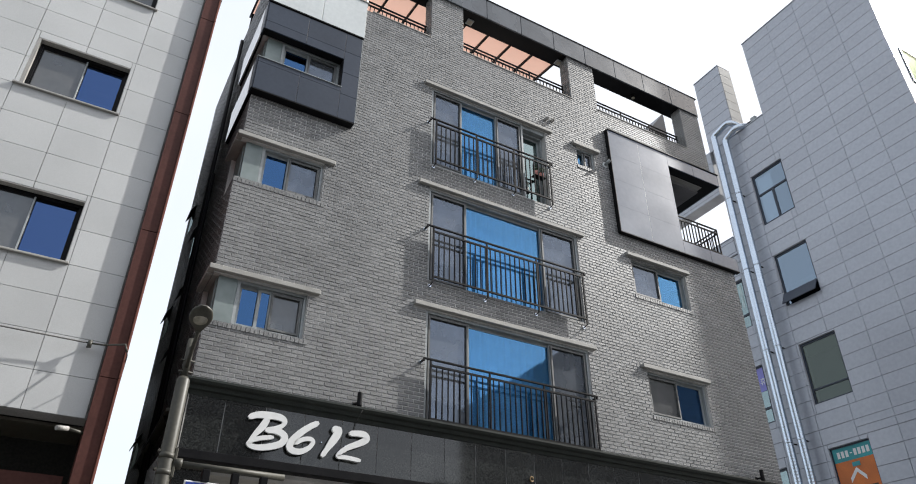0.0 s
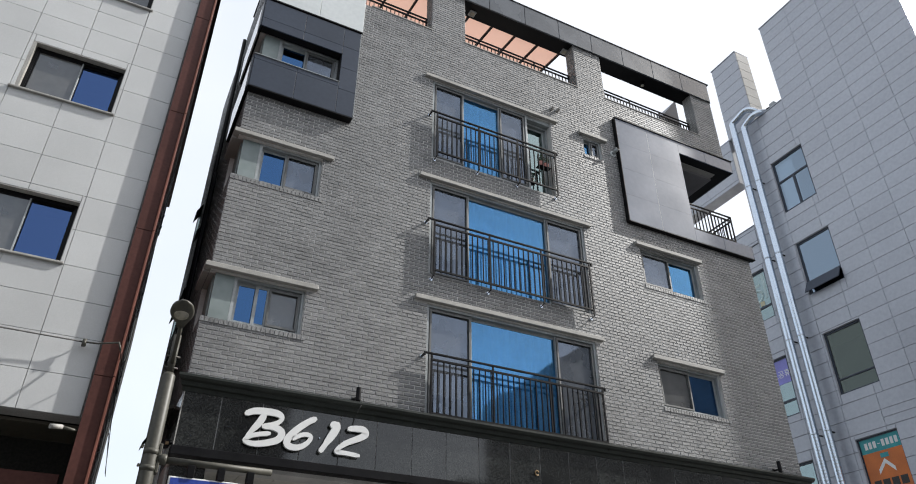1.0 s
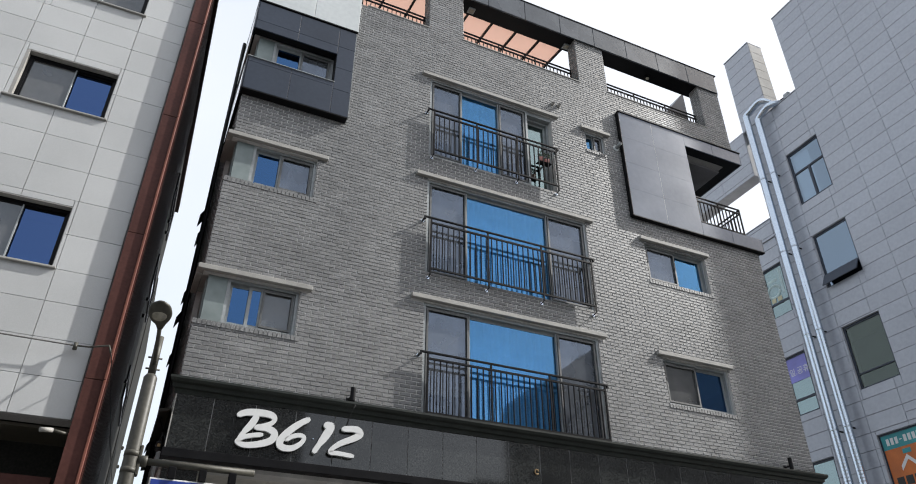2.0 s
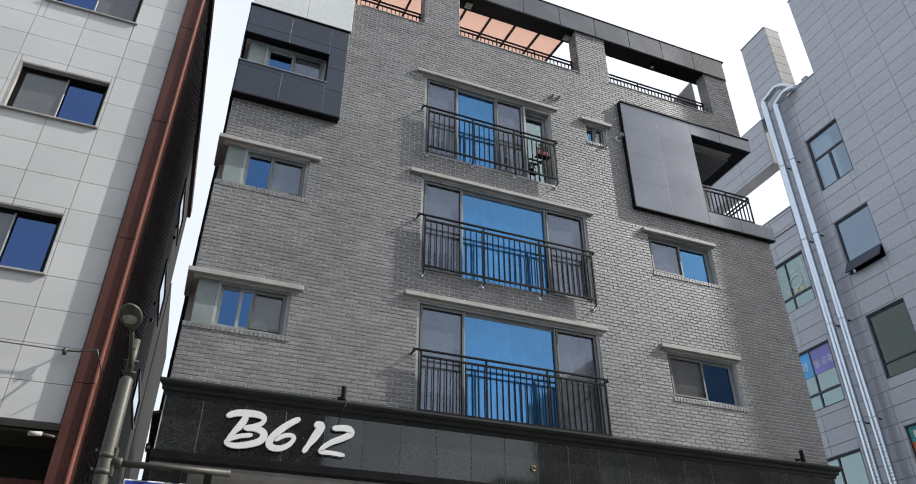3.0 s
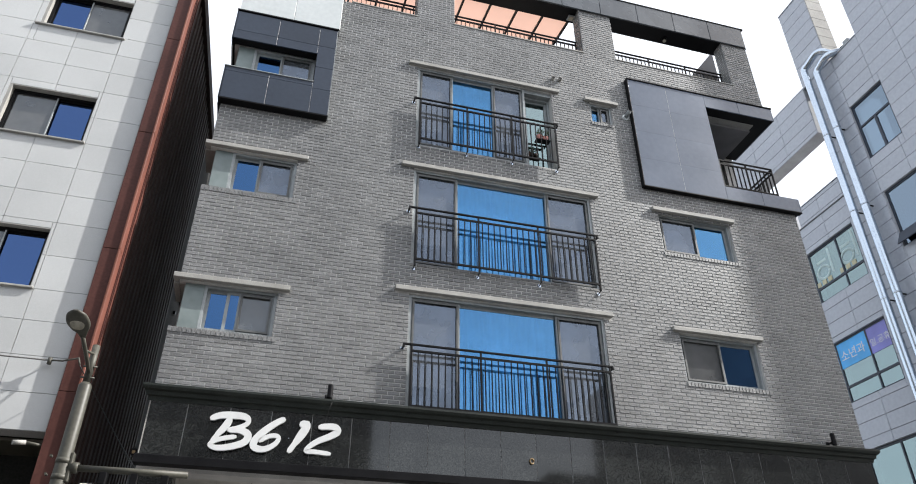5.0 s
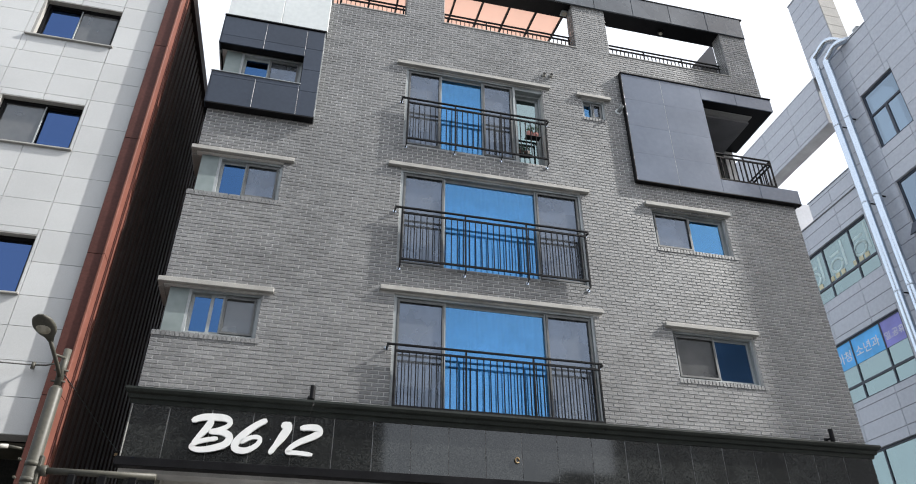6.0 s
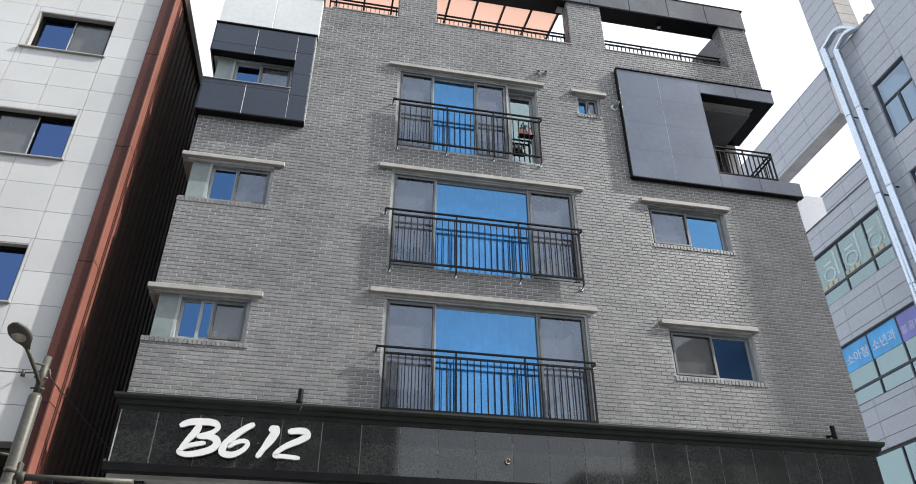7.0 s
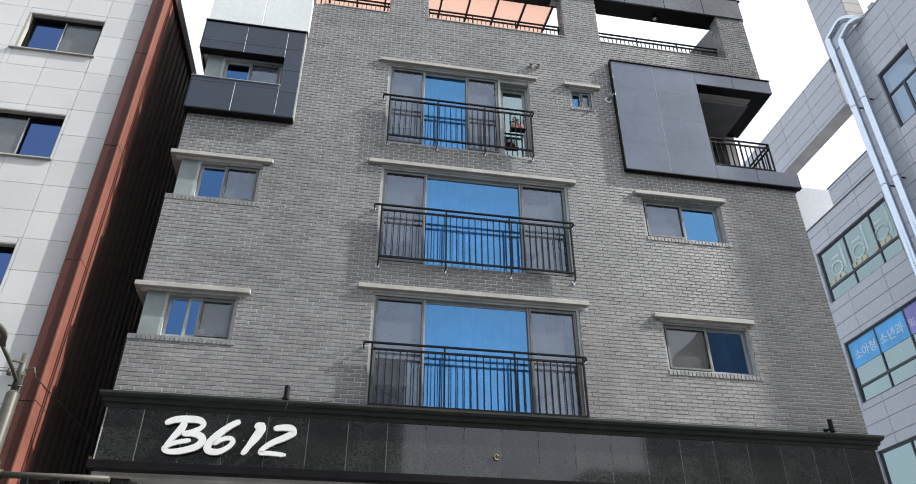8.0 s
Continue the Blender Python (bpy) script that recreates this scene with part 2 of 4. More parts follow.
def part(name, bm, material, parent=None, label=""):
    """Links a bmesh as one mesh object, in world coordinates, under a thing or a part."""
    me = bpy.data.meshes.new(name)
    bmesh.ops.recalc_face_normals(bm, faces=bm.faces[:])
    bm.to_mesh(me)
    bm.free()
    me.materials.append(material)
    ob = new(name, me)
    hang(ob, parent)
    return tagged(ob, label)


def hang(ob, parent):
    """Parts are made in world coordinates, so only a top-level parent's own place is taken off."""
    if parent is not None:
        ob.parent = parent
        ob.matrix_parent_inverse = parent.matrix_basis.inverted() if parent.parent is None else Matrix.Identity(4)
    return ob


def unit(name, parent, label=""):
    """A part that only gathers its own pieces."""
    ob = new(name)
    ob.empty_display_size = 0.1
    return tagged(hang(ob, parent), label)


def thing(name, at, label, category, group="", kind=""):
    ob = new(name)
    ob.empty_display_size = 0.2
    ob.matrix_basis = Matrix.Translation(at)
    return tagged(ob, label, category, group, kind)


def plate(u0, u1, z0, z1, holes, front, back, axis="y"):
    """A wall sheet of thickness front..back along axis, with rectangular openings that go through it."""
    us = sorted({u0, u1, *[min(max(h[k], u0), u1) for h in holes for k in (0, 1)]})
    zs = sorted({z0, z1, *[min(max(h[k], z0), z1) for h in holes for k in (2, 3)]})
    nu, nz = len(us) - 1, len(zs) - 1

    def solid(i, j):
        if not (0 <= i < nu and 0 <= j < nz):
            return False
        u, z = (us[i] + us[i + 1]) / 2, (zs[j] + zs[j + 1]) / 2
        return not any(h[0] < u < h[1] and h[2] < z < h[3] for h in holes)

    bm, cache = bmesh.new(), {}

    def vert(i, j, d):
        if (i, j, d) not in cache:
            depth = front if d == 0 else back
            cache[i, j, d] = bm.verts.new((us[i], depth, zs[j]) if axis == "y" else (depth, us[i], zs[j]))
        return cache[i, j, d]

    for i in range(nu):
        for j in range(nz):
            if not solid(i, j):
                continue
            for d in (0, 1):
                bm.faces.new([vert(a, b, d) for a, b in ((i, j), (i + 1, j), (i + 1, j + 1), (i, j + 1))])
            for (di, dj), (a, b) in (((-1, 0), ((i, j), (i, j + 1))), ((1, 0), ((i + 1, j), (i + 1, j + 1))), ((0, -1), ((i, j), (i + 1, j))), ((0, 1), ((i, j + 1), (i + 1, j + 1)))):
                if not solid(i + di, j + dj):
                    bm.faces.new([vert(*a, 0), vert(*b, 0), vert(*b, 1), vert(*a, 1)])
    return bm


def cut(rect, holes):
    """The rectangles that are left of rect (u0, u1, z0, z1) outside the holes."""
    todo = [rect]
    for h in holes:
        nxt = []
        for a, b, c, d in todo:
            if h[0] >= b or h[1] <= a or h[2] >= d or h[3] <= c:
                nxt.append((a, b, c, d))
                continue
            if a < h[0]:
                nxt.append((a, h[0], c, d))
            if h[1] < b:
                nxt.append((h[1], b, c, d))
            m0, m1 = max(a, h[0]), min(b, h[1])
            if c < h[2]:
                nxt.append((m0, m1, c, h[2]))
            if h[3] < d:
                nxt.append((m0, m1, h[3], d))
        todo = nxt
    return [r for r in todo if r[1] - r[0] > 0.02 and r[3] - r[2] > 0.015]


class Pieces:
    """Collects many small blocks into one mesh."""

    def __init__(self):
        self.v, self.f = [], []

    def block(self, o, u, n, u0, u1, z0, z1, d0, d1, ease=0.0):
        """A block on a wall through o, along u, standing d0..d1 proud along n; ease: how much the face is smaller than the foot."""
        k = len(self.v)
        for d, e in ((d0, 0.0), (d1, ease)):
            for a, b in ((u0 + e, z0 + e), (u1 - e, z0 + e), (u1 - e, z1 - e), (u0 + e, z1 - e)):
                self.v.append((o[0] + u[0] * a + n[0] * d, o[1] + u[1] * a + n[1] * d, b))
        self.f += [(k + 4, k + 5, k + 6, k + 7)] + [(k + i, k + (i + 1) % 4, k + 4 + (i + 1) % 4, k + 4 + i) for i in range(4)]

    def link(self, name, material, parent, label=""):
        me = bpy.data.meshes.new(name)
        me.from_pydata(self.v, [], self.f)
        bm = bmesh.new()
        bm.from_mesh(me)
        bmesh.ops.recalc_face_normals(bm, faces=bm.faces[:])
        bm.to_mesh(me)
        bm.free()
        me.materials.append(material)
        return tagged(hang(new(name, me), parent), label)

# ---- ground and street ----
ground = part("ground", boxes((-300, 300, -300, 300, -0.4, -0.02)), ASPHALT)
tagged(ground, "dark asphalt ground of the street", "ground", kind="structure")
pave = part("pavement", boxes((-40, 60, 6.4, 40, -0.02, 0.12)), PAVING)
tagged(pave, "grey concrete pavement along the buildings", "pavement", kind="structure")

lane = part("road", boxes((-60, 80, -9.4, 6.398, -0.02, 0.0)), ASPHALT)
tagged(lane, "dark grey asphalt street in front of the buildings", "road", kind="structure")

# ---- the brick apartment building ----
YB, XL, XR, YBACK = 10.78, 1.60, 14.70, 16.6
COURSE, LONG, JOINT = 0.0746, 0.207, 0.013
flat = thing("apartment_building", (8, 13, 0), "four-storey grey brick apartment house over black granite shop front", "building")
W1, W2, W3 = (5.52, 9.38, 5.50, 7.68), (5.52, 9.38, 8.30, 10.54), (5.52, 8.70, 11.18, 13.42)
L1, L2, L3 = (1.60, 3.22, 6.53, 7.38), (1.60, 3.22, 9.34, 10.25), (1.60, 3.28, 12.20, 13.02)
R1, R2 = (11.00, 12.78, 6.55, 7.57), (11.00, 12.78, 9.46, 10.46)
SMALL = (9.67, 10.24, 12.80, 13.38)
LOGGIA = (12.82, 14.70, 11.45, 13.95)
OP1, OP2, OP3 = (1.60, 5.45, 15.05, 16.66), (6.35, 9.70, 15.05, 16.66), (10.59, 13.94, 15.05, 16.66)
HOLES = [W1, W2, W3, L1, L2, L3, R1, R2, SMALL, LOGGIA, OP1, OP2, OP3]
wall = part("brick_wall", plate(XL, XR, 4.25, 16.66, HOLES, YB, YB + 0.34), MORTAR, flat)
# the loggia and corner windows open to the sides as well
side_holes = [(YB, YB + 0.75, L1[2], L1[3]), (YB, YB + 0.75, L2[2], L2[3]), (YB, YB + 1.2, L3[2], L3[3])]
west = part("side_wall", plate(YB + 0.34, YBACK, 0.0, 15.9, side_holes, XL, XL + 0.3, "x"), MORTAR, flat)
part("side_wall", plate(YB + 0.34, YBACK, 0.0, 15.9, [(YB, 12.35, 11.45, 13.95)], XR - 0.3, XR, "x"), MORTAR, flat)
part("back_wall", boxes((XL, XR, YBACK, YBACK + 0.3, 0, 15.9)), MORTAR, flat)
for z in (5.1, 7.95, 10.85, 13.85):
    part("floor_slab", boxes((XL + 0.3, XR - 0.3, YB + 0.34, YBACK, z, z + 0.25)), ROOM, flat)
part("terrace_floor", boxes((XL + 0.3, XR - 0.3, YB + 0.34, YBACK, 14.7, 14.95)), CONCRETE, flat)
part("partition", boxes((XL + 0.3, 12.6, 13.4, 13.5, 5.35, 14.7)), ROOM, flat)
for x in (4.6, 10.2):
    part("partition", boxes((x, x + 0.12, YB + 0.36, 13.4, 5.35, 14.7)), ROOM, flat)

# roof beam over the terrace, its fascia panels and downlights
part("roof_beam", boxes((XL, XR, 10.76, 11.24, 16.66, 17.30)), BLACK, flat, "black roof beam with a dark soffit")
x = 1.60
while x < XR - 0.02:
    x1 = min(x + 1.09, XR + 0.03)
    part("fascia_panel", soft_box(x + 0.006, x1 - 0.006, 10.715, 10.758, 16.62, 17.33), FASCIA, flat)
    x = x1
part("coping", soft_box(XL, XR + 0.05, 10.70, 11.26, 17.332, 17.37), BLACK, flat)
part("fascia_panel", soft_box(XR + 0.004, XR + 0.03, 10.765, 11.24, 16.62, 17.33), FASCIA, flat)
for x in (6.72, 9.62, 3.8):
    lamp = part("downlight", soft_box(x - 0.09, x + 0.09, 10.98, 11.16, 16.62, 16.658), ALU, flat, "square grey downlight under the beam")
    part("lens", boxes((x - 0.06, x + 0.06, 11.01, 11.13, 16.612, 16.619)), LAMPGLASS, lamp)
lamp = part("downlight", rod([(12.36, 11.06, 16.657), (12.36, 11.06, 16.58)], 0.07), BLACK, flat)
part("lens", rod([(12.36, 11.06, 16.579), (12.36, 11.06, 16.565)], 0.05), LAMPGLASS, lamp)
for x0, x1 in ((3.9, 5.45), (6.33, 9.73), (10.57, 13.97)):
    part("parapet_coping", soft_box(x0, x1, 10.755, YB + 0.36, 15.052, 15.085), STONE, flat)


def railing(name, x0, x1, y, z0, z1, posts, step, at_wall, label, parent=None, group=""):
    """Black bar railing: a hand rail, a second rail, a bottom rail, posts and balusters."""
    t = thing(name, ((x0 + x1) / 2, y, z0), label, "railing", group)
    r = 0.017
    part("top_rail", soft_box(x0 - (0.14 if at_wall else 0), x1 + (0.06 if at_wall else 0), y - 0.02, y + 0.02, z1 - 0.035, z1, 0.005), BLACK, t)
    part("second_rail", boxes((x0, x1, y - r, y + r, z1 - 0.15, z1 - 0.115)), BLACK, t)
    part("bottom_rail", boxes((x0, x1, y - r, y + r, z0 + 0.05, z0 + 0.085)), BLACK, t)
    for x in posts:
        part("post", boxes((x - 0.015, x + 0.015, y - 0.015, y + 0.015, z0 - 0.07, z1 - 0.035)), BLACK, t)
        if at_wall:
            part("stay", rod([(x, y, z0 - 0.06), (x, y + 0.06, z0 - 0.075), (x, YB - 0.005, z0 - 0.085)], 0.011, 8), BLACK, t)
            part("flange", rod([(x, YB - 0.004, z0 - 0.085), (x, YB - 0.03, z0 - 0.085)], 0.032, 12), ZINC, t)
    n = max(2, round((x1 - x0) / step))
    for i in range(n + 1):
        x = x0 + 0.012 + (x1 - x0 - 0.024) * i / n
        if min(abs(x - p) for p in posts) > 0.03:
            part("baluster", boxes((x - 0.007, x + 0.007, y - 0.015, y + 0.015, z0 + 0.085, z1 - 0.145)), BLACK, t)
    if at_wall:
        for x in (x0 - 0.13, x1 + 0.05):
            part("wall_bracket", boxes((x - 0.014, x + 0.014, y + 0.02, YB - 0.012, z1 - 0.065, z1 - 0.035)), BLACK, t)
            part("flange", rod([(x, YB - 0.002, z1 - 0.05), (x, YB - 0.022, z1 - 0.05)], 0.033, 12), ZINC, t)
            part("end_cap", boxes((x - 0.017, x + 0.017, y - 0.022, y + 0.02, z1 - 0.075, z1 - 0.036)), BLACK, t)
    return t


RY = 10.638
railing("balcony_railing", 5.56, 9.32, RY, 5.46, 6.64, (5.57, 6.82, 8.06, 9.31), 0.12, True, "black steel balcony railing before the lowest wide window", group="balcony railings")
railing("balcony_railing", 5.56, 9.33, RY, 8.28, 9.515, (5.57, 6.82, 8.07, 9.32), 0.12, True, "black steel balcony railing before the middle wide window", group="balcony railings")
railing("balcony_railing", 5.57, 8.67, RY, 11.19, 12.37, (5.58, 6.61, 7.63, 8.66), 0.12, True, "black steel balcony railing with potted flowers behind it", group="balcony railings")
for x0, x1, posts in ((3.8, 5.44, (3.82, 5.40)), (6.37, 9.68, (6.40, 7.48, 8.56, 9.65)), (10.61, 13.92, (10.64, 11.72, 12.80, 13.88))):
    railing("terrace_railing", x0, x1, 11.05, 15.02, 15.72, posts, 0.11, False, "low black bar railing on the terrace parapet", group="terrace railings")

# ---- windows ----
def sash(win, x0, x1, z0, z1, y, glass, w=0.055, screen=False):
    part("sash", plate(x0, x1, z0, z1, [(x0 + w, x1 - w, z0 + w, z1 - w)], y, y + 0.035), ALU, win)
    p = part("pane", boxes((x0 + w - 0.004, x1 - w + 0.004, y + 0.014, y + 0.02, z0 + w - 0.004, z1 - w + 0.004)), glass, win)
    p.visible_shadow = glass is not GLASSBLUE
    if screen:
        part("screen_frame", plate(x0 + 0.03, x1 - 0.03, z0 + 0.03, z1 - 0.03, [(x0 + w + 0.012, x1 - w - 0.012, z0 + w + 0.012, z1 - w - 0.02)], y - 0.03, y - 0.004), SCREENFRAME, win, "dark frame of the insect screen")


def folds(x0, x1, y, z0, z1, waves, depth=0.04):
    """A hanging curtain with soft folds."""
    bm, n, rows = bmesh.new(), int(waves * 8), []
    for z in (z0, z1):
        rows.append([bm.verts.new((x0 + (x1 - x0) * i / n, y + depth * math.sin(i * 2 * math.pi / 8 + 0.7 * math.sin(i * 0.31)), z)) for i in range(n + 1)])
    for i in range(n):
        f = bm.faces.new((rows[0][i], rows[0][i + 1], rows[1][i + 1], rows[1][i]))
        f.smooth = True
    return bm


def window(hole, stops, kinds, label, depth=0.10, root=None, y0=YB):
    """A sliding window in a wall opening. stops: the sash meetings; kinds: for each sash b(lue), n (deep blue), p(ale), g(rey) or d(im)."""
    x0, x1, z0, z1 = hole
    win = unit("window", root or flat, label)
    y = y0 + depth
    part("window_frame", plate(x0, x1, z0, z1, [(x0 + 0.05, x1 - 0.05, z0 + 0.05, z1 - 0.05)], y - 0.04, y + 0.12), ALU, win)
    edges = [x0 + 0.048, *stops, x1 - 0.048]
    for i, k in enumerate(kinds):
        a, b = edges[i] - (0.03 if i else 0), edges[i + 1] + (0.03 if i < len(kinds) - 1 else 0)
        sash(win, a, b, z0 + 0.048, z1 - 0.048, y + (0.0 if k in "gd" else 0.042 if i % 2 == 0 or kinds[i - 1] != k else 0.012), {"g": GLASSGREY, "b": GLASSBLUE, "p": GLASSGREEN, "n": GLASSDEEP, "d": GLASSDIM}[k], screen=k in "gd")
    return win


w = window(W1, (6.46, 8.42), "gbg", "wide three-part sliding window with a blue middle pane", 0.065)
part("curtain", folds(5.7, 9.95, YB + 0.58, 5.36, 7.94, 22, 0.022), CURTAIN, w)
w = window(W2, (6.42, 8.39), "gbg", "wide three-part sliding window with a blue middle pane", 0.065)
part("curtain", folds(5.7, 9.95, YB + 0.58, 8.21, 10.84, 26, 0.022), CURTAIN, w)
w = window((W3[0], 8.04, W3[2], W3[3]), (6.31, 7.29), "gbg", "three-part sliding window beside a narrow balcony door", 0.065)
part("curtain", folds(5.8, 8.0, YB + 0.58, 11.11, 13.84, 13, 0.022), CURTAIN, w)
w = window((8.04, 8.70, W3[2], W3[3] - 0.1), (), "p", "narrow balcony door with a deep pale frame", 0.2)
part("window_header", boxes((8.04, 8.70, YB + 0.04, YB + 0.3, W3[3] - 0.098, W3[3])), ALU, w)
window((2.02, L1[1], L1[2], L1[3]), (2.42, 2.62), "nnd", "grey-framed corner sliding window")
window((2.02, L2[1], L2[2], L2[3]), (2.55,), "ng", "grey-framed corner sliding window")
window((2.02, L3[1], L3[2], L3[3]), (2.60,), "ng", "grey-framed corner window inside the dark box", 0.06)
window(R1, (11.92,), "dn", "grey-framed sliding window, one pane grey")
window(R2, (11.90,), "gb", "grey-framed sliding window, one pane grey")
window(SMALL, (9.95,), "bg", "small grey-framed sliding window", 0.08)
for h, d in ((L1, 0.08), (L2, 0.08), (L3, 0.05)):
    part("corner_panel", soft_box(XL + 0.10, 2.02, YB + d - 0.02, YB + d + 0.10, h[2] + 0.003, h[3] - 0.003), GREENGREY, flat, "grey-green panel at the corner")
    part("corner_panel", soft_box(XL + 0.08, XL + 0.14, YB + d + 0.10, YB + d + 0.62, h[2] + 0.003, h[3] - 0.003), GREENGREY, flat)

# stone lintels
def lintel(x0, x1, z, y0=10.69, h=0.09):
    part("lintel", soft_box(x0, x1, y0, YB + 0.10, z - h, z, 0.008), STONE, flat, "pale stone lintel")


for x0, x1, z in ((5.25, 9.56, 7.80), (5.25, 9.56, 10.655), (5.30, 8.88, 13.53), (10.85, 12.89, 7.685), (10.85, 12.89, 10.575), (9.53, 10.39, 13.49)):
    lintel(x0, x1, z)
for z in (7.49, 10.36):
    lintel(1.50, 3.41, z)
    part("lintel", soft_box(1.50, XL + 0.10, YB + 0.102, YB + 0.85, z - 0.115, z, 0.008), STONE, flat)

# ---- dark projecting box round the corner window ----
BXY = 10.60
bay = unit("corner_bay", flat, "charcoal blue metal panel box round a corner window")
part("bay_core", plate(1.575, 3.65, 11.37, 13.83, [(1.5, 3.28, 12.20, 13.02)], BXY + 0.02, YB + 0.02), BLACK, bay)
for a, b, c, d in ((1.56, 2.44, 13.26, 13.81), (2.44, 3.29, 13.26, 13.81), (3.29, 3.66, 13.26, 13.81), (1.56, 2.44, 13.02, 13.26), (2.44, 3.29, 13.02, 13.26),
                   (3.29, 3.66, 12.64, 13.26), (3.29, 3.66, 12.03, 12.64), (3.29, 3.66, 11.37, 12.03), (1.56, 2.42, 12.08, 12.19), (2.42, 3.29, 12.08, 12.19),
                   (1.56, 2.42, 11.37, 12.08), (2.42, 3.29, 11.37, 12.08)):
    part("panel", soft_box(a + 0.003, b - 0.003, BXY - 0.01, BXY + 0.018, c + 0.002, d - 0.002, 0.003), NAVY, bay)
part("bay_cap", soft_box(1.53, 3.69, BXY - 0.03, YB, 13.832, 13.872), BLACK, bay)
part("bay_sill", soft_box(1.53, 3.30, BXY - 0.03, YB + 0.16, 12.192, 12.215), ALU, bay)
part("bay_soffit", boxes((1.56, 3.655, BXY - 0.008, YB - 0.004, 11.345, 11.368)), BLACK, bay)
part("edge_trim", boxes((3.662, 3.672, BXY - 0.01, YB - 0.004, 11.37, 13.83)), ALU, bay)
for c, d in ((11.37, 12.19), (13.02, 13.83)):
    part("side_return", soft_box(1.535, 1.558, BXY + 0.0, BXY + 0.236, c, d, 0.003), NAVY, bay)
    part("side_panel", soft_box(1.53, 1.558, BXY + 0.24, 12.5, c, d, 0.003), GLOSSWHITE, bay, "polished white side panel of the bay")
    part("bay_return", boxes((1.56, XL - 0.002, YB + 0.2, 12.5, c, d)), BLACK, bay)
part("bay_soffit", boxes((1.53, XL - 0.002, YB + 0.001, 12.5, 11.345, 11.368)), BLACK, bay)
for a, b in ((1.575, 2.70), (2.70, 3.70)):
    part("white_panel", soft_box(a + 0.004, b - 0.004, BXY, YB - 0.01, 13.876, 15.05, 0.004), WHITE, flat, "white panel above the dark bay")
part("parapet_coping", soft_box(1.56, 3.74, BXY - 0.02, YB + 0.36, 15.052, 15.085), STONE, flat)

# ---- slate panel and loggia ----
log = unit("loggia", flat, "slate grey panel frame with an open corner balcony")
PY = 10.66
LX0, LXM, LX1, LZ0, LZS, LZH, LZ1 = 10.735, 12.83, 14.80, 11.095, 11.47, 13.93, 14.32
part("loggia_core", boxes((LX0 + 0.005, LXM - 0.01, PY + 0.03, YB - 0.004, LZ0, LZ1)), BLACK, log)
levels = [LZ0 + 0.004, 11.88, 12.69, 13.50, LZ1 - 0.004]
for a, b in ((LX0, 11.752), (11.760, LXM)):
    for c, d in zip(levels, levels[1:]):
        part("panel", soft_box(a, b, PY - 0.002, PY + 0.027, c + 0.0005, d - 0.0005, 0.001), SLATE, log)
part("panel_joint_strip", boxes((11.753, 11.759, PY - 0.001, PY + 0.02, LZ0 + 0.02, LZ1 - 0.02)), ALU, log)
part("panel_edge", soft_box(LX0 - 0.03, LX0 - 0.003, PY - 0.01, YB - 0.004, LZ0 - 0.02, LZ1 + 0.02), BLACK, log)
for a, b in ((LXM + 0.004, 13.80), (13.806, LX1)):
    part("panel", soft_box(a, b, PY - 0.002, PY + 0.027, LZH, LZ1 - 0.004, 0.004), SLATE, log)
    part("panel", soft_box(a, b, PY - 0.002, PY + 0.027, LZ0 + 0.004, LZS, 0.004), SLATE, log)
part("panel_edge", soft_box(LX0 - 0.03, LX1 + 0.03, PY - 0.028, YB - 0.004, LZ1 + 0.002, LZ1 + 0.038), BLACK, log)
part("panel_edge", soft_box(LX0, LX1 + 0.02, PY - 0.01, YB - 0.004, LZ0 - 0.03, LZ0 - 0.002), BLACK, log)
part("loggia_header", boxes((LXM + 0.004, LX1 - 0.005, PY + 0.03, 10.80, LZH, LZ1 - 0.005)), BLACK, log)
part("loggia_slab", boxes((LXM + 0.004, LX1 - 0.005, PY + 0.03, 12.35, LZ0 + 0.002, LZS)), BLACK, log)
part("slab_end", soft_box(LX1 - 0.002, LX1 + 0.02, PY - 0.004, 12.35, LZ0 + 0.002, LZS), SLATE, log)
part("header_end", soft_box(LX1 - 0.002, LX1 + 0.02, PY - 0.004, 12.35, LZH, LZ1 - 0.004), SLATE, log)
part("loggia_ceiling", boxes((LXM + 0.004, LX1 - 0.005, 10.802, 12.35, LZH + 0.015, LZ1 - 0.01)), BLACK, log)
part("ceiling_inset", boxes((LXM + 0.07, 14.40, 10.95, 12.25, LZH - 0.005, LZH + 0.013)), SOFFITGREY, log, "pale grey inset in the black balcony ceiling")
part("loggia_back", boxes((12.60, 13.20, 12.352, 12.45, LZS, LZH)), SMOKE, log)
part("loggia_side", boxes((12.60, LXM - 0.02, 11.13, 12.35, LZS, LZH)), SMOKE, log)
rl = railing("loggia_railing", LXM + 0.05, 14.36, 10.74, LZS + 0.02, 12.34, (LXM + 0.07, 13.62, 14.345), 0.12, False, "black bar railing round the open corner balcony")
for z0, z1 in ((12.305, 12.34), (12.19, 12.225), (11.54, 11.575)):
    part("side_rail", boxes((14.338, 14.368, 10.762, 12.30, z0, z1)), BLACK, rl)
for i in range(13):
    y = 10.86 + i * 0.115
    part("baluster", boxes((14.345, 14.361, y - 0.008, y + 0.008, 11.575, 12.19)), BLACK, rl)

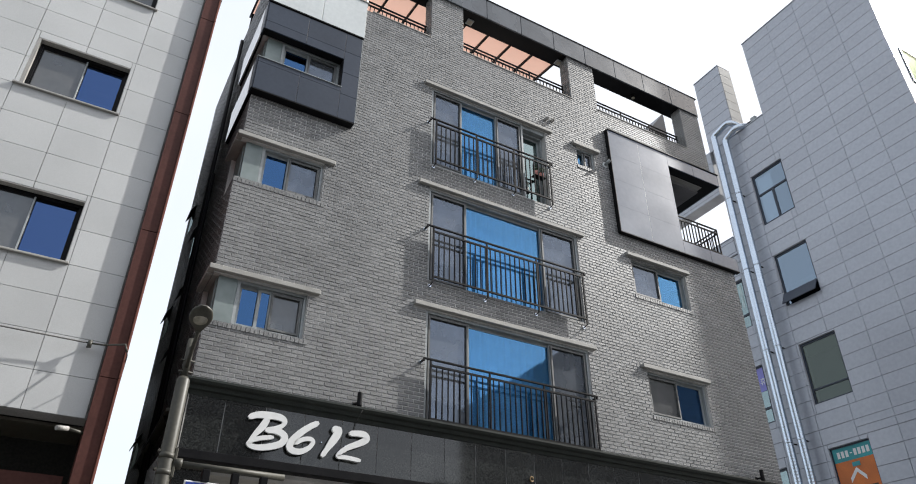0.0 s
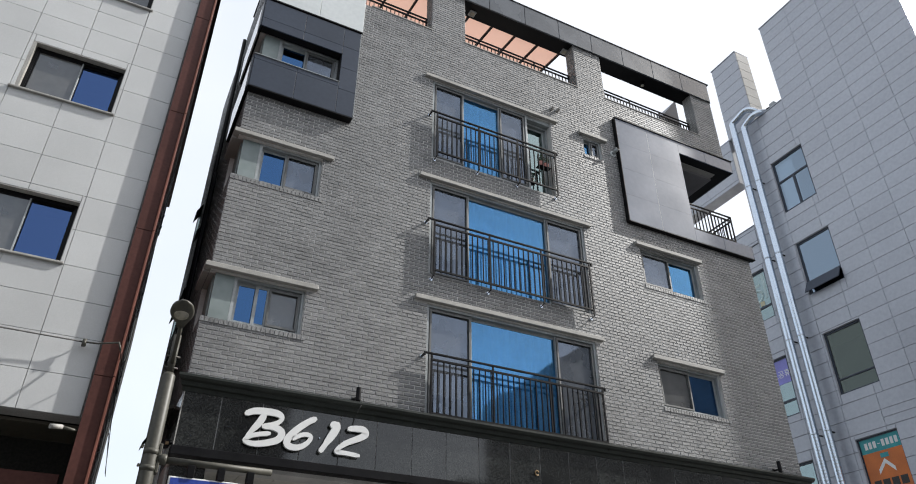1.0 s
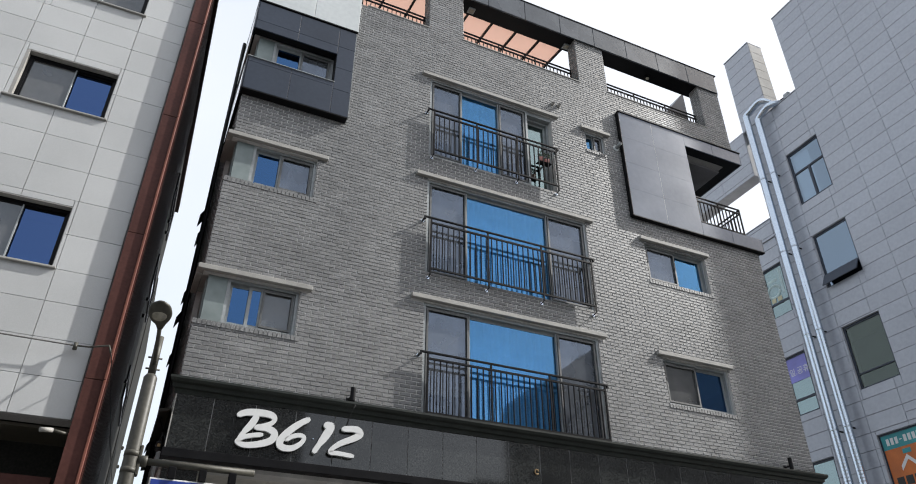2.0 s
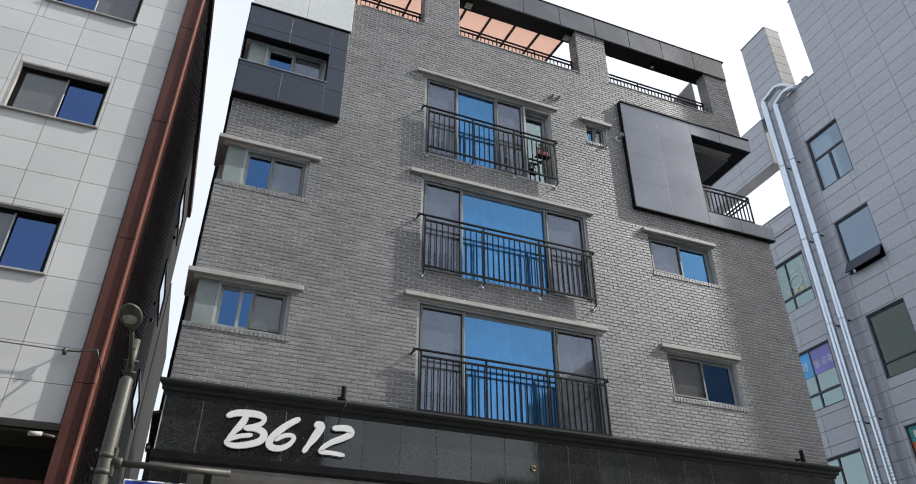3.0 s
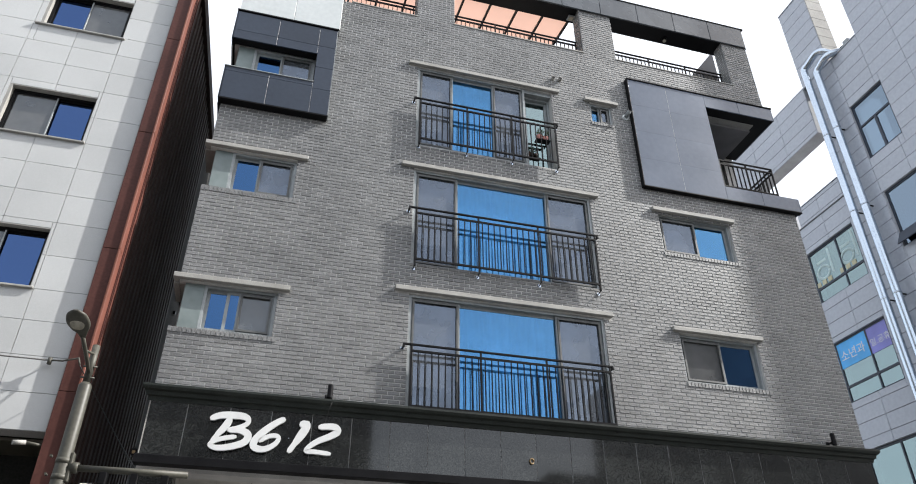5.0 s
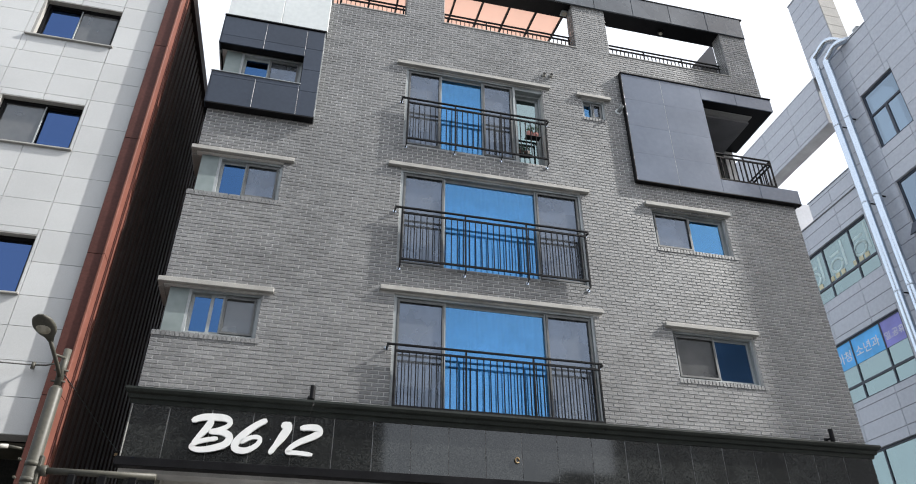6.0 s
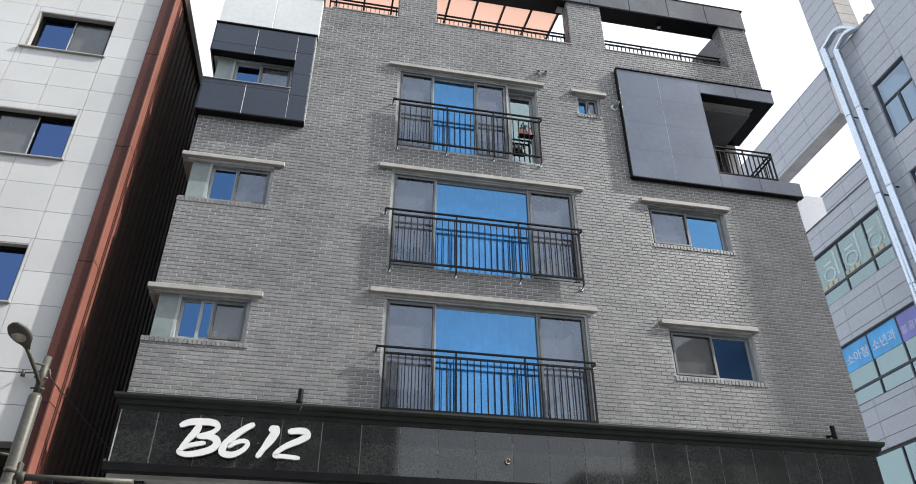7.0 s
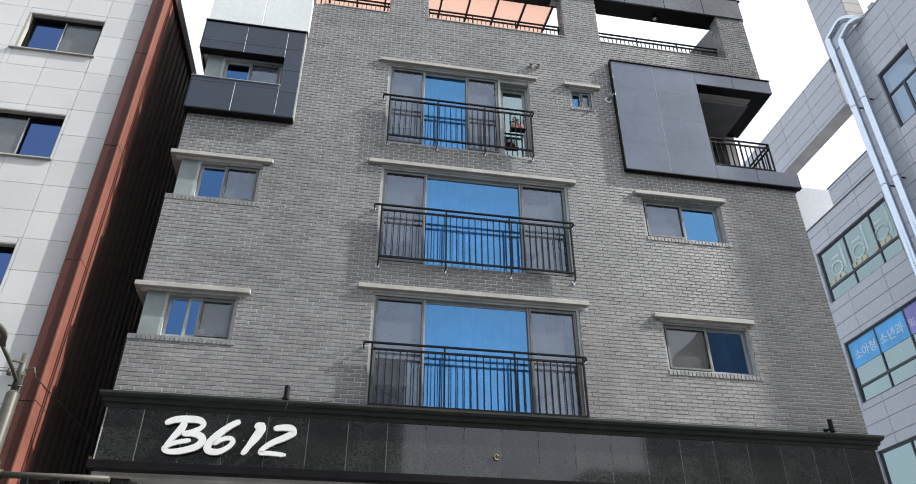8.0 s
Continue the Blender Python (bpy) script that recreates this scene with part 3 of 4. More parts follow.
# ---- cornice, granite band and sign ----
prof = [(10.775, 5.27), (10.715, 5.27), (10.70, 5.33), (10.66, 5.345), (10.645, 5.40), (10.60, 5.42), (10.575, 5.46), (10.575, 5.495), (10.775, 5.50)]
bm = bmesh.new()
ends = [[bm.verts.new((x + s * (10.775 - y) * 0.7, y, z)) for y, z in prof] for x, s in ((XL, -1), (XR, 1))]
for i in range(len(prof)):
    j = (i + 1) % len(prof)
    bm.faces.new((ends[0][i], ends[0][j], ends[1][j], ends[1][i]))
for e in ends:
    bm.faces.new(e)
part("cornice", bm, CORNICE, flat, "dark moulded stone cornice")
part("granite_backing", boxes((XL + 0.01, XR - 0.01, 10.735, YB - 0.003, 4.44, 5.269)), DARKJOINT, flat)
edges = [1.60, 2.15] + [2.15 + 0.6275 * i for i in range(1, 20)] + [14.70]
for a, b in zip(edges, edges[1:]):
    part("granite_panel", soft_box(a + 0.007, b - 0.007, 10.722, 10.733, 4.455, 5.262, 0.003), GRANITE, flat)
part("corner_strip", boxes((XL - 0.011, XL + 0.006, 10.716, 10.7345, 4.44, 5.265)), STONE, flat, "pale corner strip of the granite band")
part("base_strip", boxes((XL + 0.008, XR, 10.719, 10.7345, 4.441, 4.452)), STONE, flat)
part("granite_end", boxes((XL - 0.012, XL + 0.008, 10.735, 12.0, 4.44, 5.269)), GRANITE, flat)
part("shop_beam", soft_box(1.56, 14.74, 10.585, 10.80, 4.31, 4.438), BLACK, flat, "black metal beam under the granite band")
for i in range(24):
    part("soffit_board", boxes((XL + 0.02 + i * 0.545, XL + 0.02 + i * 0.545 + 0.537, 10.802, 14.4, 4.32, 4.34)), SOFFIT, flat)
part("shop_wall", boxes((XL, XR, 14.4, 14.6, 0.12, 4.34)), SMOKE, flat)
for x in (1.62, 8.0, 14.2):
    part("pillar", soft_box(x, x + 0.5, 10.9, 11.4, 0.12, 4.32), GRANITE, flat)

# brush strokes of the white sign, in the plane of the wall
STROKES = (
    ((2.52, 5.05), (2.64, 5.105), (2.81, 5.125), (2.985, 5.12), (3.062, 5.075), (3.045, 5.005), (2.93, 4.94), (2.80, 4.90)),
    ((2.80, 5.08), (2.735, 4.937), (2.635, 4.797), (2.585, 4.70)),
    ((2.80, 4.895), (2.955, 4.905), (3.075, 4.86), (3.09, 4.785), (3.02, 4.705), (2.822, 4.635), (2.656, 4.615), (2.565, 4.65), (2.62, 4.715), (2.75, 4.765), (2.91, 4.80)),
    ((3.597, 5.13), (3.477, 5.055), (3.325, 4.924), (3.21, 4.782), (3.19, 4.69), (3.25, 4.645), (3.374, 4.65), (3.495, 4.726), (3.55, 4.82), (3.50, 4.862), (3.39, 4.84), (3.28, 4.77)),
    ((3.86, 5.055), (3.92, 5.09), (3.975, 5.10)),
    ((3.975, 5.085), (3.895, 4.928), (3.795, 4.76), (3.722, 4.635)),
    ((4.15, 5.05), (4.29, 5.07), (4.40, 5.062), (4.435, 4.996), (4.33, 4.92), (4.14, 4.825), (4.01, 4.725), (3.985, 4.66), (4.115, 4.66), (4.345, 4.645)),
)


def smooth_line(pts, n=8):
    out = []
    for i in range(len(pts) - 1):
        p = [Vector(pts[max(0, min(len(pts) - 1, i + k))]) for k in (-1, 0, 1, 2)]
        for j in range(n):
            t = j / n
            out.append(0.5 * (2 * p[1] + (p[2] - p[0]) * t + (2 * p[0] - 5 * p[1] + 4 * p[2] - p[3]) * t * t + (3 * p[1] - p[0] - 3 * p[2] + p[3]) * t ** 3))
    return out + [Vector(pts[-1])]


def stroke(pts, width, y0, y1):
    """A brush stroke with round ends, as a flat ribbon with depth."""
    line, bm, rows = smooth_line(pts), bmesh.new(), []
    n = len(line)
    for i, p in enumerate(line):
        d = (line[min(i + 1, n - 1)] - line[max(i - 1, 0)]).normalized()
        s = Vector((-d.y, d.x))
        k = i / (n - 1)
        half = width / 2 * (0.62 + 0.38 * math.sin(math.pi * min(1, k * 1.3 + 0.12))) * (0.55 if i in (0, n - 1) else 0.85 if i in (1, n - 2) else 1)
        q = p - d * (0.018 if i == 0 else 0) + d * (0.018 if i == n - 1 else 0)
        rows.append([bm.verts.new((v.x, y, v.y)) for v in (q + s * half, q - s * half) for y in (y0, y1)])
    for a, b in zip(rows, rows[1:]):
        for f in ((0, 2), (1, 3), (0, 1), (2, 3)):
            bm.faces.new((a[f[0]], a[f[1]], b[f[1]], b[f[0]]))
    for e in (rows[0], rows[-1]):
        bm.faces.new((e[0], e[1], e[3], e[2]))
    return bm


sign = thing("wall_sign", (3.45, 10.65, 4.6), "white brush-style raised sign letters on black granite", "sign")
for i, s in enumerate(STROKES):
    part("letter_stroke", stroke(s, 0.128 if i == 5 else 0.108, 10.645 - 0.0015 * i, 10.685), SIGNWHITE, sign)
for x in (2.7, 3.3, 3.7, 4.1):
    part("spacer", rod([(x, 10.684, 4.85 if x != 3.3 else 4.63), (x, 10.713, 4.85 if x != 3.3 else 4.63)], 0.01, 8), ZINC, sign)

# ---- vents and small things on the brick wall ----
for x, z in ((8.77, 13.90), (8.95, 13.92)):
    v = thing("wall_vent", (x, YB, z), "small round white vent pipe in the brick wall", "vent", "vent pipes")
    part("pipe", rod([(x, YB + 0.02, z), (x, YB - 0.09, z - 0.012)], 0.045, 14), STONE, v)
    part("mouth", rod([(x, YB - 0.0905, z - 0.012), (x, YB - 0.094, z - 0.012)], 0.035, 14), BLACK, v)
v = thing("wall_vent", (10.58, YB, 13.13), "white round vent cap with a wide flange beside the slate panel", "vent", "vent pipes")
part("flange", rod([(10.58, YB - 0.002, 13.13), (10.58, YB - 0.02, 13.13)], 0.085, 16), WHITE, v)
part("pipe", rod([(10.58, YB - 0.02, 13.13), (10.60, YB - 0.11, 13.17), (10.615, YB - 0.18, 13.20)], 0.045, 14), ALU, v, "dull metal pipe end")
part("mouth", rod([(10.615, YB - 0.1805, 13.20), (10.616, YB - 0.186, 13.203)], 0.037, 14), BLACK, v)
for x in (4.26, 13.87):
    v = thing("wall_spotlight", (x, 10.66, 5.62), "short black cylinder spotlight on a bracket above the cornice", "lamp", "spotlights")
    part("head", rod([(x, 10.63, 5.52), (x, 10.63, 5.535), (x, 10.63, 5.74), (x, 10.63, 5.75)], 0.043, 14), BLACK, v)
    part("arm", boxes((x - 0.045, x - 0.02, 10.63, YB - 0.002, 5.56, 5.59)), BLACK, v)
    part("foot", soft_box(x - 0.07, x + 0.0, YB - 0.02, YB - 0.002, 5.53, 5.62), BLACK, v)
c = thing("sign_cable", (4.3, 10.6, 5.3), "thin black cable from the spotlight to the sign", "cable")
part("cord", rod([(4.27, 10.63, 5.52), (4.30, 10.57, 5.44), (4.27, 10.60, 5.36), (4.25, 10.70, 5.24), (4.20, 10.69, 5.0)], 0.006, 6), CABLE, c)
c = thing("cable_stub", (7.7, 10.7, 4.8), "small brass loop of cable in a granite panel", "cable")
part("loop", rod([(7.70 + 0.035 * math.cos(a), 10.70, 4.79 + 0.045 * math.sin(a)) for a in (0, 0.8, 1.6, 2.4, 3.2, 4.0, 4.8, 5.6)], 0.012, 8), BRASS, c)
for x, z in ((3.65, 15.11), (1.9, 15.11)):
    v = thing("parapet_lamp", (x, 10.68, z), "small white lamp head on the parapet coping", "lamp", "parapet lamps")
    part("stem", rod([(x, 10.68, 15.085), (x, 10.68, 15.14)], 0.012, 8), WHITE, v)
    part("head", rod([(x + 0.05, 10.62, 15.15), (x - 0.03, 10.72, 15.15)], 0.035, 12), WHITE, v)

# flower pots on a hanger behind the upper railing
for i, (x, z) in enumerate(((8.30, 11.98), (8.44, 11.96))):
    v = thing("flower_pot", (x, 10.72, z - 0.1), "small pink flower pot hung on the railing", "flower pot", "hung pots")
    bm = bmesh.new()
    tube(bm, [(x, 10.72, z - 0.10), (x, 10.72, z - 0.09), (x, 10.72, z + 0.02)], 0.06, 14, [0.045, 0.05, 0.07])
    part("pot", bm, POT, v)
    bm = bmesh.new()
    rng = random.Random(i + 5)
    for k in range(60):
        p = Vector((x + rng.uniform(-0.08, 0.08), 10.72 + rng.uniform(-0.07, 0.07), z + 0.03 + rng.uniform(0, 0.14)))
        a, b = Vector((rng.uniform(-1, 1), rng.uniform(-1, 1), rng.uniform(-0.4, 1))).normalized() * 0.045, Vector((rng.uniform(-1, 1), rng.uniform(-1, 1), 0)).normalized() * 0.018
        bm.faces.new([bm.verts.new(q) for q in (p, p + a * 0.5 + b, p + a, p + a * 0.5 - b)])
    part("foliage", bm, LEAF, v)
v = thing("plant_hanger", (8.37, 10.72, 11.8), "dark wire rack with pots behind the railing", "rack")
part("tray", soft_box(8.20, 8.54, 10.65, 10.80, 11.85, 11.87), BLACK, v)
for x in (8.22, 8.52):
    part("hook", rod([(x, 10.72, 11.87), (x, 10.72, 12.2), (x, 10.63, 12.26)], 0.007, 6), BLACK, v)

# ---- terracotta canopy on the terrace ----
can = thing("terrace_canopy", (5, 12.4, 15.0), "terracotta sheet canopy on black rafters over the terrace", "canopy")
CX0, CX1, CZ = 1.7, 9.72, 17.2
bm = bmesh.new()
vs = [bm.verts.new(p) for p in ((CX0, 11.28, CZ - 0.25), (CX1, 11.28, CZ - 0.25), (CX1, 14.6, CZ + 0.35), (CX0, 14.6, CZ + 0.35))]
vt = [bm.verts.new(v.co + Vector((0, 0, 0.02))) for v in vs]
bm.faces.new(vs)
bm.faces.new(vt[::-1])
for i in range(4):
    bm.faces.new((vs[i], vs[(i + 1) % 4], vt[(i + 1) % 4], vt[i]))
part("sheet", bm, AWNING, can)
n = 11
for i in range(n + 1):
    x = CX0 + (CX1 - CX0) * i / n
    bm = boxes((x - 0.025, x + 0.025, 11.28, 14.6, -0.07, -0.004))
    for v in bm.verts:
        v.co.z += CZ - 0.25 + (v.co.y - 11.28) / 3.32 * 0.6
    part("rafter", bm, BLACK, can)
for x in (CX0 + 0.05, 5.7, CX1 - 0.05):
    part("post", boxes((x - 0.04, x + 0.04, 14.4, 14.48, 14.95, CZ + 0.25)), BLACK, can)
part("purlin", boxes((CX0, CX1, 14.38, 14.5, CZ + 0.17, CZ + 0.24)), BLACK, can)
# stair head behind the terrace
bm = boxes((13.35, 14.66, 12.0, 13.6, 14.95, 16.0))
for v in bm.verts:
    if v.co.z > 15.5:
        v.co.z += (v.co.x - 13.35) / 1.31 * 1.75
part("stair_head", bm, NAVY, flat, "dark metal clad stair head with a sloping roof")
part("stair_opening", boxes((14.15, 14.6, 11.985, 11.998, 15.0, 16.75)), BLACK, flat)

# downpipes, vents and window boxes on the shaded side wall
dp = thing("downpipe", (1.55, 13.0, 4), "black downpipe on the shaded brick side wall", "pipe")
part("pipe", rod([(1.53, 13.6, 2.0), (1.53, 13.6, 15.5)], 0.045, 10), BLACK, dp)
dp = thing("downpipe", (1.55, 12.2, 4), "black downpipe on the shaded brick side wall", "pipe")
part("pipe", rod([(1.53, 13.2, 2.0), (1.53, 13.2, 11.0)], 0.04, 10), BLACK, dp)
for y, z in ((14.2, 5.5), (14.2, 7.3), (14.2, 8.7), (14.3, 10.2), (15.9, 6.0), (15.9, 8.9), (15.9, 11.7)):
    v = thing("window_hood", (1.5, y, z), "open top-hung side window with a dark frame", "window", "side windows")
    bm = boxes((1.47, 1.597, y - 0.28, y + 0.28, z, z + 0.04))
    for q in bm.verts:
        q.co.z += -0.25 * (1.597 - q.co.x) / 0.127
    part("casement", bm, BLACK, v)
    part("pane", boxes((1.58, 1.597, y - 0.28, y + 0.28, z - 0.6, z - 0.02)), GLASSGREEN, v)

# sloping alley canopy and a white ribbed sheet on the side wall
aw = thing("alley_canopy", (1.4, 12.8, 5.1), "narrow brown sheet canopy sloping along the brick side wall", "canopy")
bm = soft_box(1.44, 1.588, 11.7, 14.4, 0.0, 0.06, 0.01)
for q in bm.verts:
    q.co.z += 5.30 - (q.co.y - 11.7) * 0.105 - (1.588 - q.co.x) * 0.25
part("sheet", bm, POLE, aw)
for y in (11.9, 13.0, 14.1):
    z = 5.30 - (y - 11.7) * 0.105
    part("bracket", rod([(1.47, y, z - 0.03), (1.53, y, z - 0.14), (1.588, y, z - 0.26)], 0.014, 8), BLACK, aw)
sh = thing("ribbed_sheet", (1.56, 12.8, 4.2), "white ribbed metal sheet on the side wall under the canopy", "sheet")
part("backing", boxes((1.572, 1.588, 11.85, 13.7, 3.6, 4.70)), WHITE, sh)
for i in range(12):
    y = 11.90 + i * 0.152
    part("rib", soft_box(1.548, 1.5715, y, y + 0.06, 3.6, 4.70, 0.006), WHITE, sh)

# ---- pale tiled building ----
pale = thing("tiled_building", (-4, 14, 0), "pale granite tiled building with brown metal edge trim", "building")
YL, XE = 10.66, 0.35
PW = [(-1.97, -0.51, 6.88, 7.97), (-1.97, -0.51, 9.79, 10.85), (-1.93, -0.45, 12.43, 13.46), (-5.4, -3.6, 6.88, 7.97), (-5.4, -3.6, 9.79, 10.85), (-5.4, -3.6, 12.43, 13.46)]
pwall = part("tiled_wall", plate(-9.0, XE, 4.655, 14.6, PW, YL + 0.03, YL + 0.35), TILEJOINT, pale)
part("tiled_side", boxes((XE + 0.001, 0.60, YL + 0.02, YL + 0.35, 3.0, 14.6)), BROWN, pale)
part("lower_wall", boxes((-9.0, 0.59, YL + 1.2, YL + 1.4, 0.12, 4.64)), SMOKE, pale)
part("lower_soffit", boxes((-9.0, XE, YL + 0.36, YL + 1.4, 4.60, 4.638)), SOFFITDARK, pale)
part("beam", soft_box(-9.0, 0.28, YL + 0.3, YL + 0.6, 3.7, 3.95), BROWN, pale)
# edge trim: flat strip, fin and ribbed flank
zz = 0.12
for z1 in (2.79, 5.24, 7.69, 10.17, 12.59, 14.75):
    part("edge_strip", soft_box(XE + 0.002, 0.595, YL - 0.10, YL + 0.018, zz + 0.004, z1 - 0.004, 0.004), BROWN, pale)
    part("edge_fin", soft_box(0.597, 0.63, 10.525, 10.72, zz + 0.004, z1 - 0.004, 0.005), RED, pale)
    part("flank_panel", soft_box(0.602, 0.626, 10.722, 11.08, zz + 0.003, z1 - 0.003, 0.005), RED, pale)
    zz = z1
for y in (10.80, 10.88, 11.06):
    part("flank_rib", boxes((0.626, 0.645, y, y + 0.02, 0.12, 14.75)), BROWN, pale)
FLANK, FEND = 0.024, 20.8


def lean(bm):
    """The flank runs slightly outwards towards the back."""
    for v in bm.verts:
        if v.co.x > 0.45:
            v.co.x += (v.co.y - 11.03) * FLANK
    return bm


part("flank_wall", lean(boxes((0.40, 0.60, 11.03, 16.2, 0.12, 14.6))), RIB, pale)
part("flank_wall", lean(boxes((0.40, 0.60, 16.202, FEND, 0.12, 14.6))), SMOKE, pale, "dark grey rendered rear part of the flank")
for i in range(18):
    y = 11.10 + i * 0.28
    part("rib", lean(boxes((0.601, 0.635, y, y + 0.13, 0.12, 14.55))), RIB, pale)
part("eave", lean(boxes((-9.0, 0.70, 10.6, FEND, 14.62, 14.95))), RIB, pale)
part("rear_block", lean(boxes((-9.0, 0.62, FEND + 0.01, 27.0, 0.12, 12.2))), SMOKE, pale, "lower dark rear part of the building")
for y, z in ((16.9, 9.6), (17.0, 9.2), (17.6, 12.3), (17.7, 12.0), (16.6, 7.4)):
    x = 0.60 + (y - 11.03) * FLANK
    part("wall_outlet", rod([(x, y, z), (x + 0.06, y, z - 0.01)], 0.05, 10), BLACK, pale)
part("roof", boxes((-9.0, 0.4, 10.6, 20.7, 14.96, 15.1)), SMOKE, pale)
part("far_wall", boxes((-9.2, -9.0, YL, 27.0, 0.12, 14.6)), SMOKE, pale)
for y, z, h in ((17.30, 10.12, 0.98), (17.40, 7.26, 0.82), (17.0, 12.6, 0.9)):
    w = unit("flank_window", pale, "side window in a black frame reflecting the sky")
    part("window_frame", lean(plate(y, y + 2.2, z, z + h, [(y + 0.08, y + 2.14, z + 0.06, z + h - 0.06)], 0.602, 0.64, "x")), BLACK, w)
    part("pane", lean(boxes((0.606, 0.614, y + 0.075, y + 2.145, z + 0.055, z + h - 0.055))), GLASSGRAZE, w)
for i, (x0, x1, z0, z1) in enumerate(PW):
    w = unit("window", pale, "dark-framed sliding window with a pale reveal")
    part("reveal", plate(x0, x1, z0, z1, [(x0 + 0.05, x1 - 0.006, z0 + 0.006, z1 - 0.02)], YL + 0.004, YL + 0.22), STONE, w)
    part("window_sill", soft_box(x0 - 0.08, x1 + 0.05, YL - 0.05, YL + 0.1, z0 - 0.035, z0 - 0.001), STONE, w)
    a, b, c, d = x0 + 0.051, x1 - 0.007, z0 + 0.007, z1 - 0.021
    part("window_frame", plate(a, b, c, d, [(a + 0.05, b - 0.05, c + 0.05, d - 0.05)], YL + 0.115, YL + 0.215), BLACK, w)
    m = (a + b) / 2 - (0.05 if i % 3 == 2 else -0.04)
    order = ("g", "b") if i % 3 != 2 else ("b", "g")
    part("meeting_stile", soft_box(m - 0.012, m + 0.012, YL + 0.118, YL + 0.126, c + 0.052, d - 0.052, 0.002), ALU, w)
    for (p, q), k in zip(((a + 0.048, m + 0.02), (m - 0.02, b - 0.048)), order):
        y = YL + (0.13 if k == "g" else 0.165)
        part("sash", plate(p, q, c + 0.048, d - 0.048, [(p + 0.03, q - 0.03, c + 0.078, d - 0.078)], y, y + 0.025), BLACK, w)
        part("pane", boxes((p + 0.028, q - 0.028, y + 0.012, y + 0.016, c + 0.076, d - 0.076)), GLASSDIM if k == "g" else GLASSNAVY, w)
        if k == "g":
            part("curtain", folds(p - 0.1, q + 0.02, YL + 0.42, c - 0.1, d + 0.1, 6, 0.03), CURTAIN, w)
    part("room_back", boxes((x0 - 0.3, x1 + 0.3, YL + 1.4, YL + 1.45, z0 - 0.4, z1 + 0.4)), ROOM, w)
for z in (8.8, 11.7):
    part("floor_slab", boxes((-9.0, 0.38, YL + 0.36, 14, z, z + 0.2)), ROOM, pale)

# cable bracket and camera on the pale building
c = thing("overhead_cable", (-1, 10.4, 5.7), "black overhead service cable on a wall bracket", "cable")
part("bracket", rod([(0.10, YL, 5.66), (0.10, 10.55, 5.68), (0.30, 10.52, 5.68), (0.56, 10.30, 5.66), (0.60, 10.28, 5.55)], 0.014, 8), POLE, c)
part("insulator", rod([(0.12, 10.55, 5.72), (0.12, 10.55, 5.62)], 0.03, 10), POLE, c)
part("cord", rod([(-9.0, 10.40, 5.62), (-4, 10.45, 5.66), (0.10, 10.55, 5.68)], 0.011, 6), CABLE, c)
part("cord", rod([(0.60, 10.28, 5.55), (0.62, 10.34, 5.52), (0.78, 13.5, 5.44), (0.97, 17.0, 5.42)], 0.008, 6), CABLE, c)
part("cord", rod([(0.79, 14.0, 5.43), (0.83, 14.6, 5.40), (0.99, 17.0, 5.36)], 0.006, 6), CABLE, c)
v = thing("wall_camera", (1.52, 10.9, 4.52), "small black box camera with a looped wire at the granite corner", "camera")
part("housing", soft_box(1.475, 1.56, 10.82, 10.98, 4.47, 4.57, 0.012), BLACK, v)
part("lens_plate", soft_box(1.495, 1.54, 10.808, 10.818, 4.485, 4.53, 0.004), BRASS, v, "small brass lens plate")
part("mount", rod([(1.56, 10.9, 4.53), (1.575, 10.9, 4.53), (1.587, 10.9, 4.53)], 0.018, 8), BLACK, v)
part("wire", rod([(1.52, 10.87, 4.575), (1.535, 10.86, 4.65), (1.565, 10.86, 4.67), (1.58, 10.87, 4.61), (1.578, 10.88, 4.56)], 0.005, 6), CABLE, v)
v = thing("security_camera", (0.2, 10.6, 4.43), "small grey bullet security camera on the brown trim", "camera")
part("body", rod([(0.02, 10.42, 4.42), (0.16, 10.50, 4.45)], 0.032, 12), STONE, v)
part("mount", rod([(0.16, 10.50, 4.45), (0.30, 10.58, 4.45), (0.36, YL - 0.02, 4.45)], 0.022, 10), POLE, v)

# ---- street lamp with a sign arm ----
lampost = thing("street_lamp", (1.17, 8.45, 0.12), "grey-green steel street lamp with a round head and sign arm", "street lamp")
bm = bmesh.new()
tube(bm, [(1.17, 8.45, 0.12), (1.17, 8.45, 3.0), (1.17, 8.45, 4.62), (1.17, 8.45, 4.66)], 0.09, 18, [0.09, 0.082, 0.076, 0.05])
part("pole", bm, POLE, lampost)
part("upper_pole", rod([(1.17, 8.45, 4.655), (1.17, 8.45, 5.14)], 0.044, 16), POLE, lampost)
for z in (4.72, 4.86):
    part("bolt", rod([(1.09, 8.43, z), (1.25, 8.43, z)], 0.012, 8), POLE, lampost)
part("lamp_arm", rod([(1.17, 8.42, 4.78), (1.16, 8.26, 4.86), (1.145, 8.02, 4.94), (1.133, 7.84, 5.0)], 0.024, 10), POLE, lampost)
part("lamp_brace", rod([(1.17, 8.42, 5.02), (1.15, 8.08, 4.92)], 0.016, 8), POLE, lampost)
bm = bmesh.new()
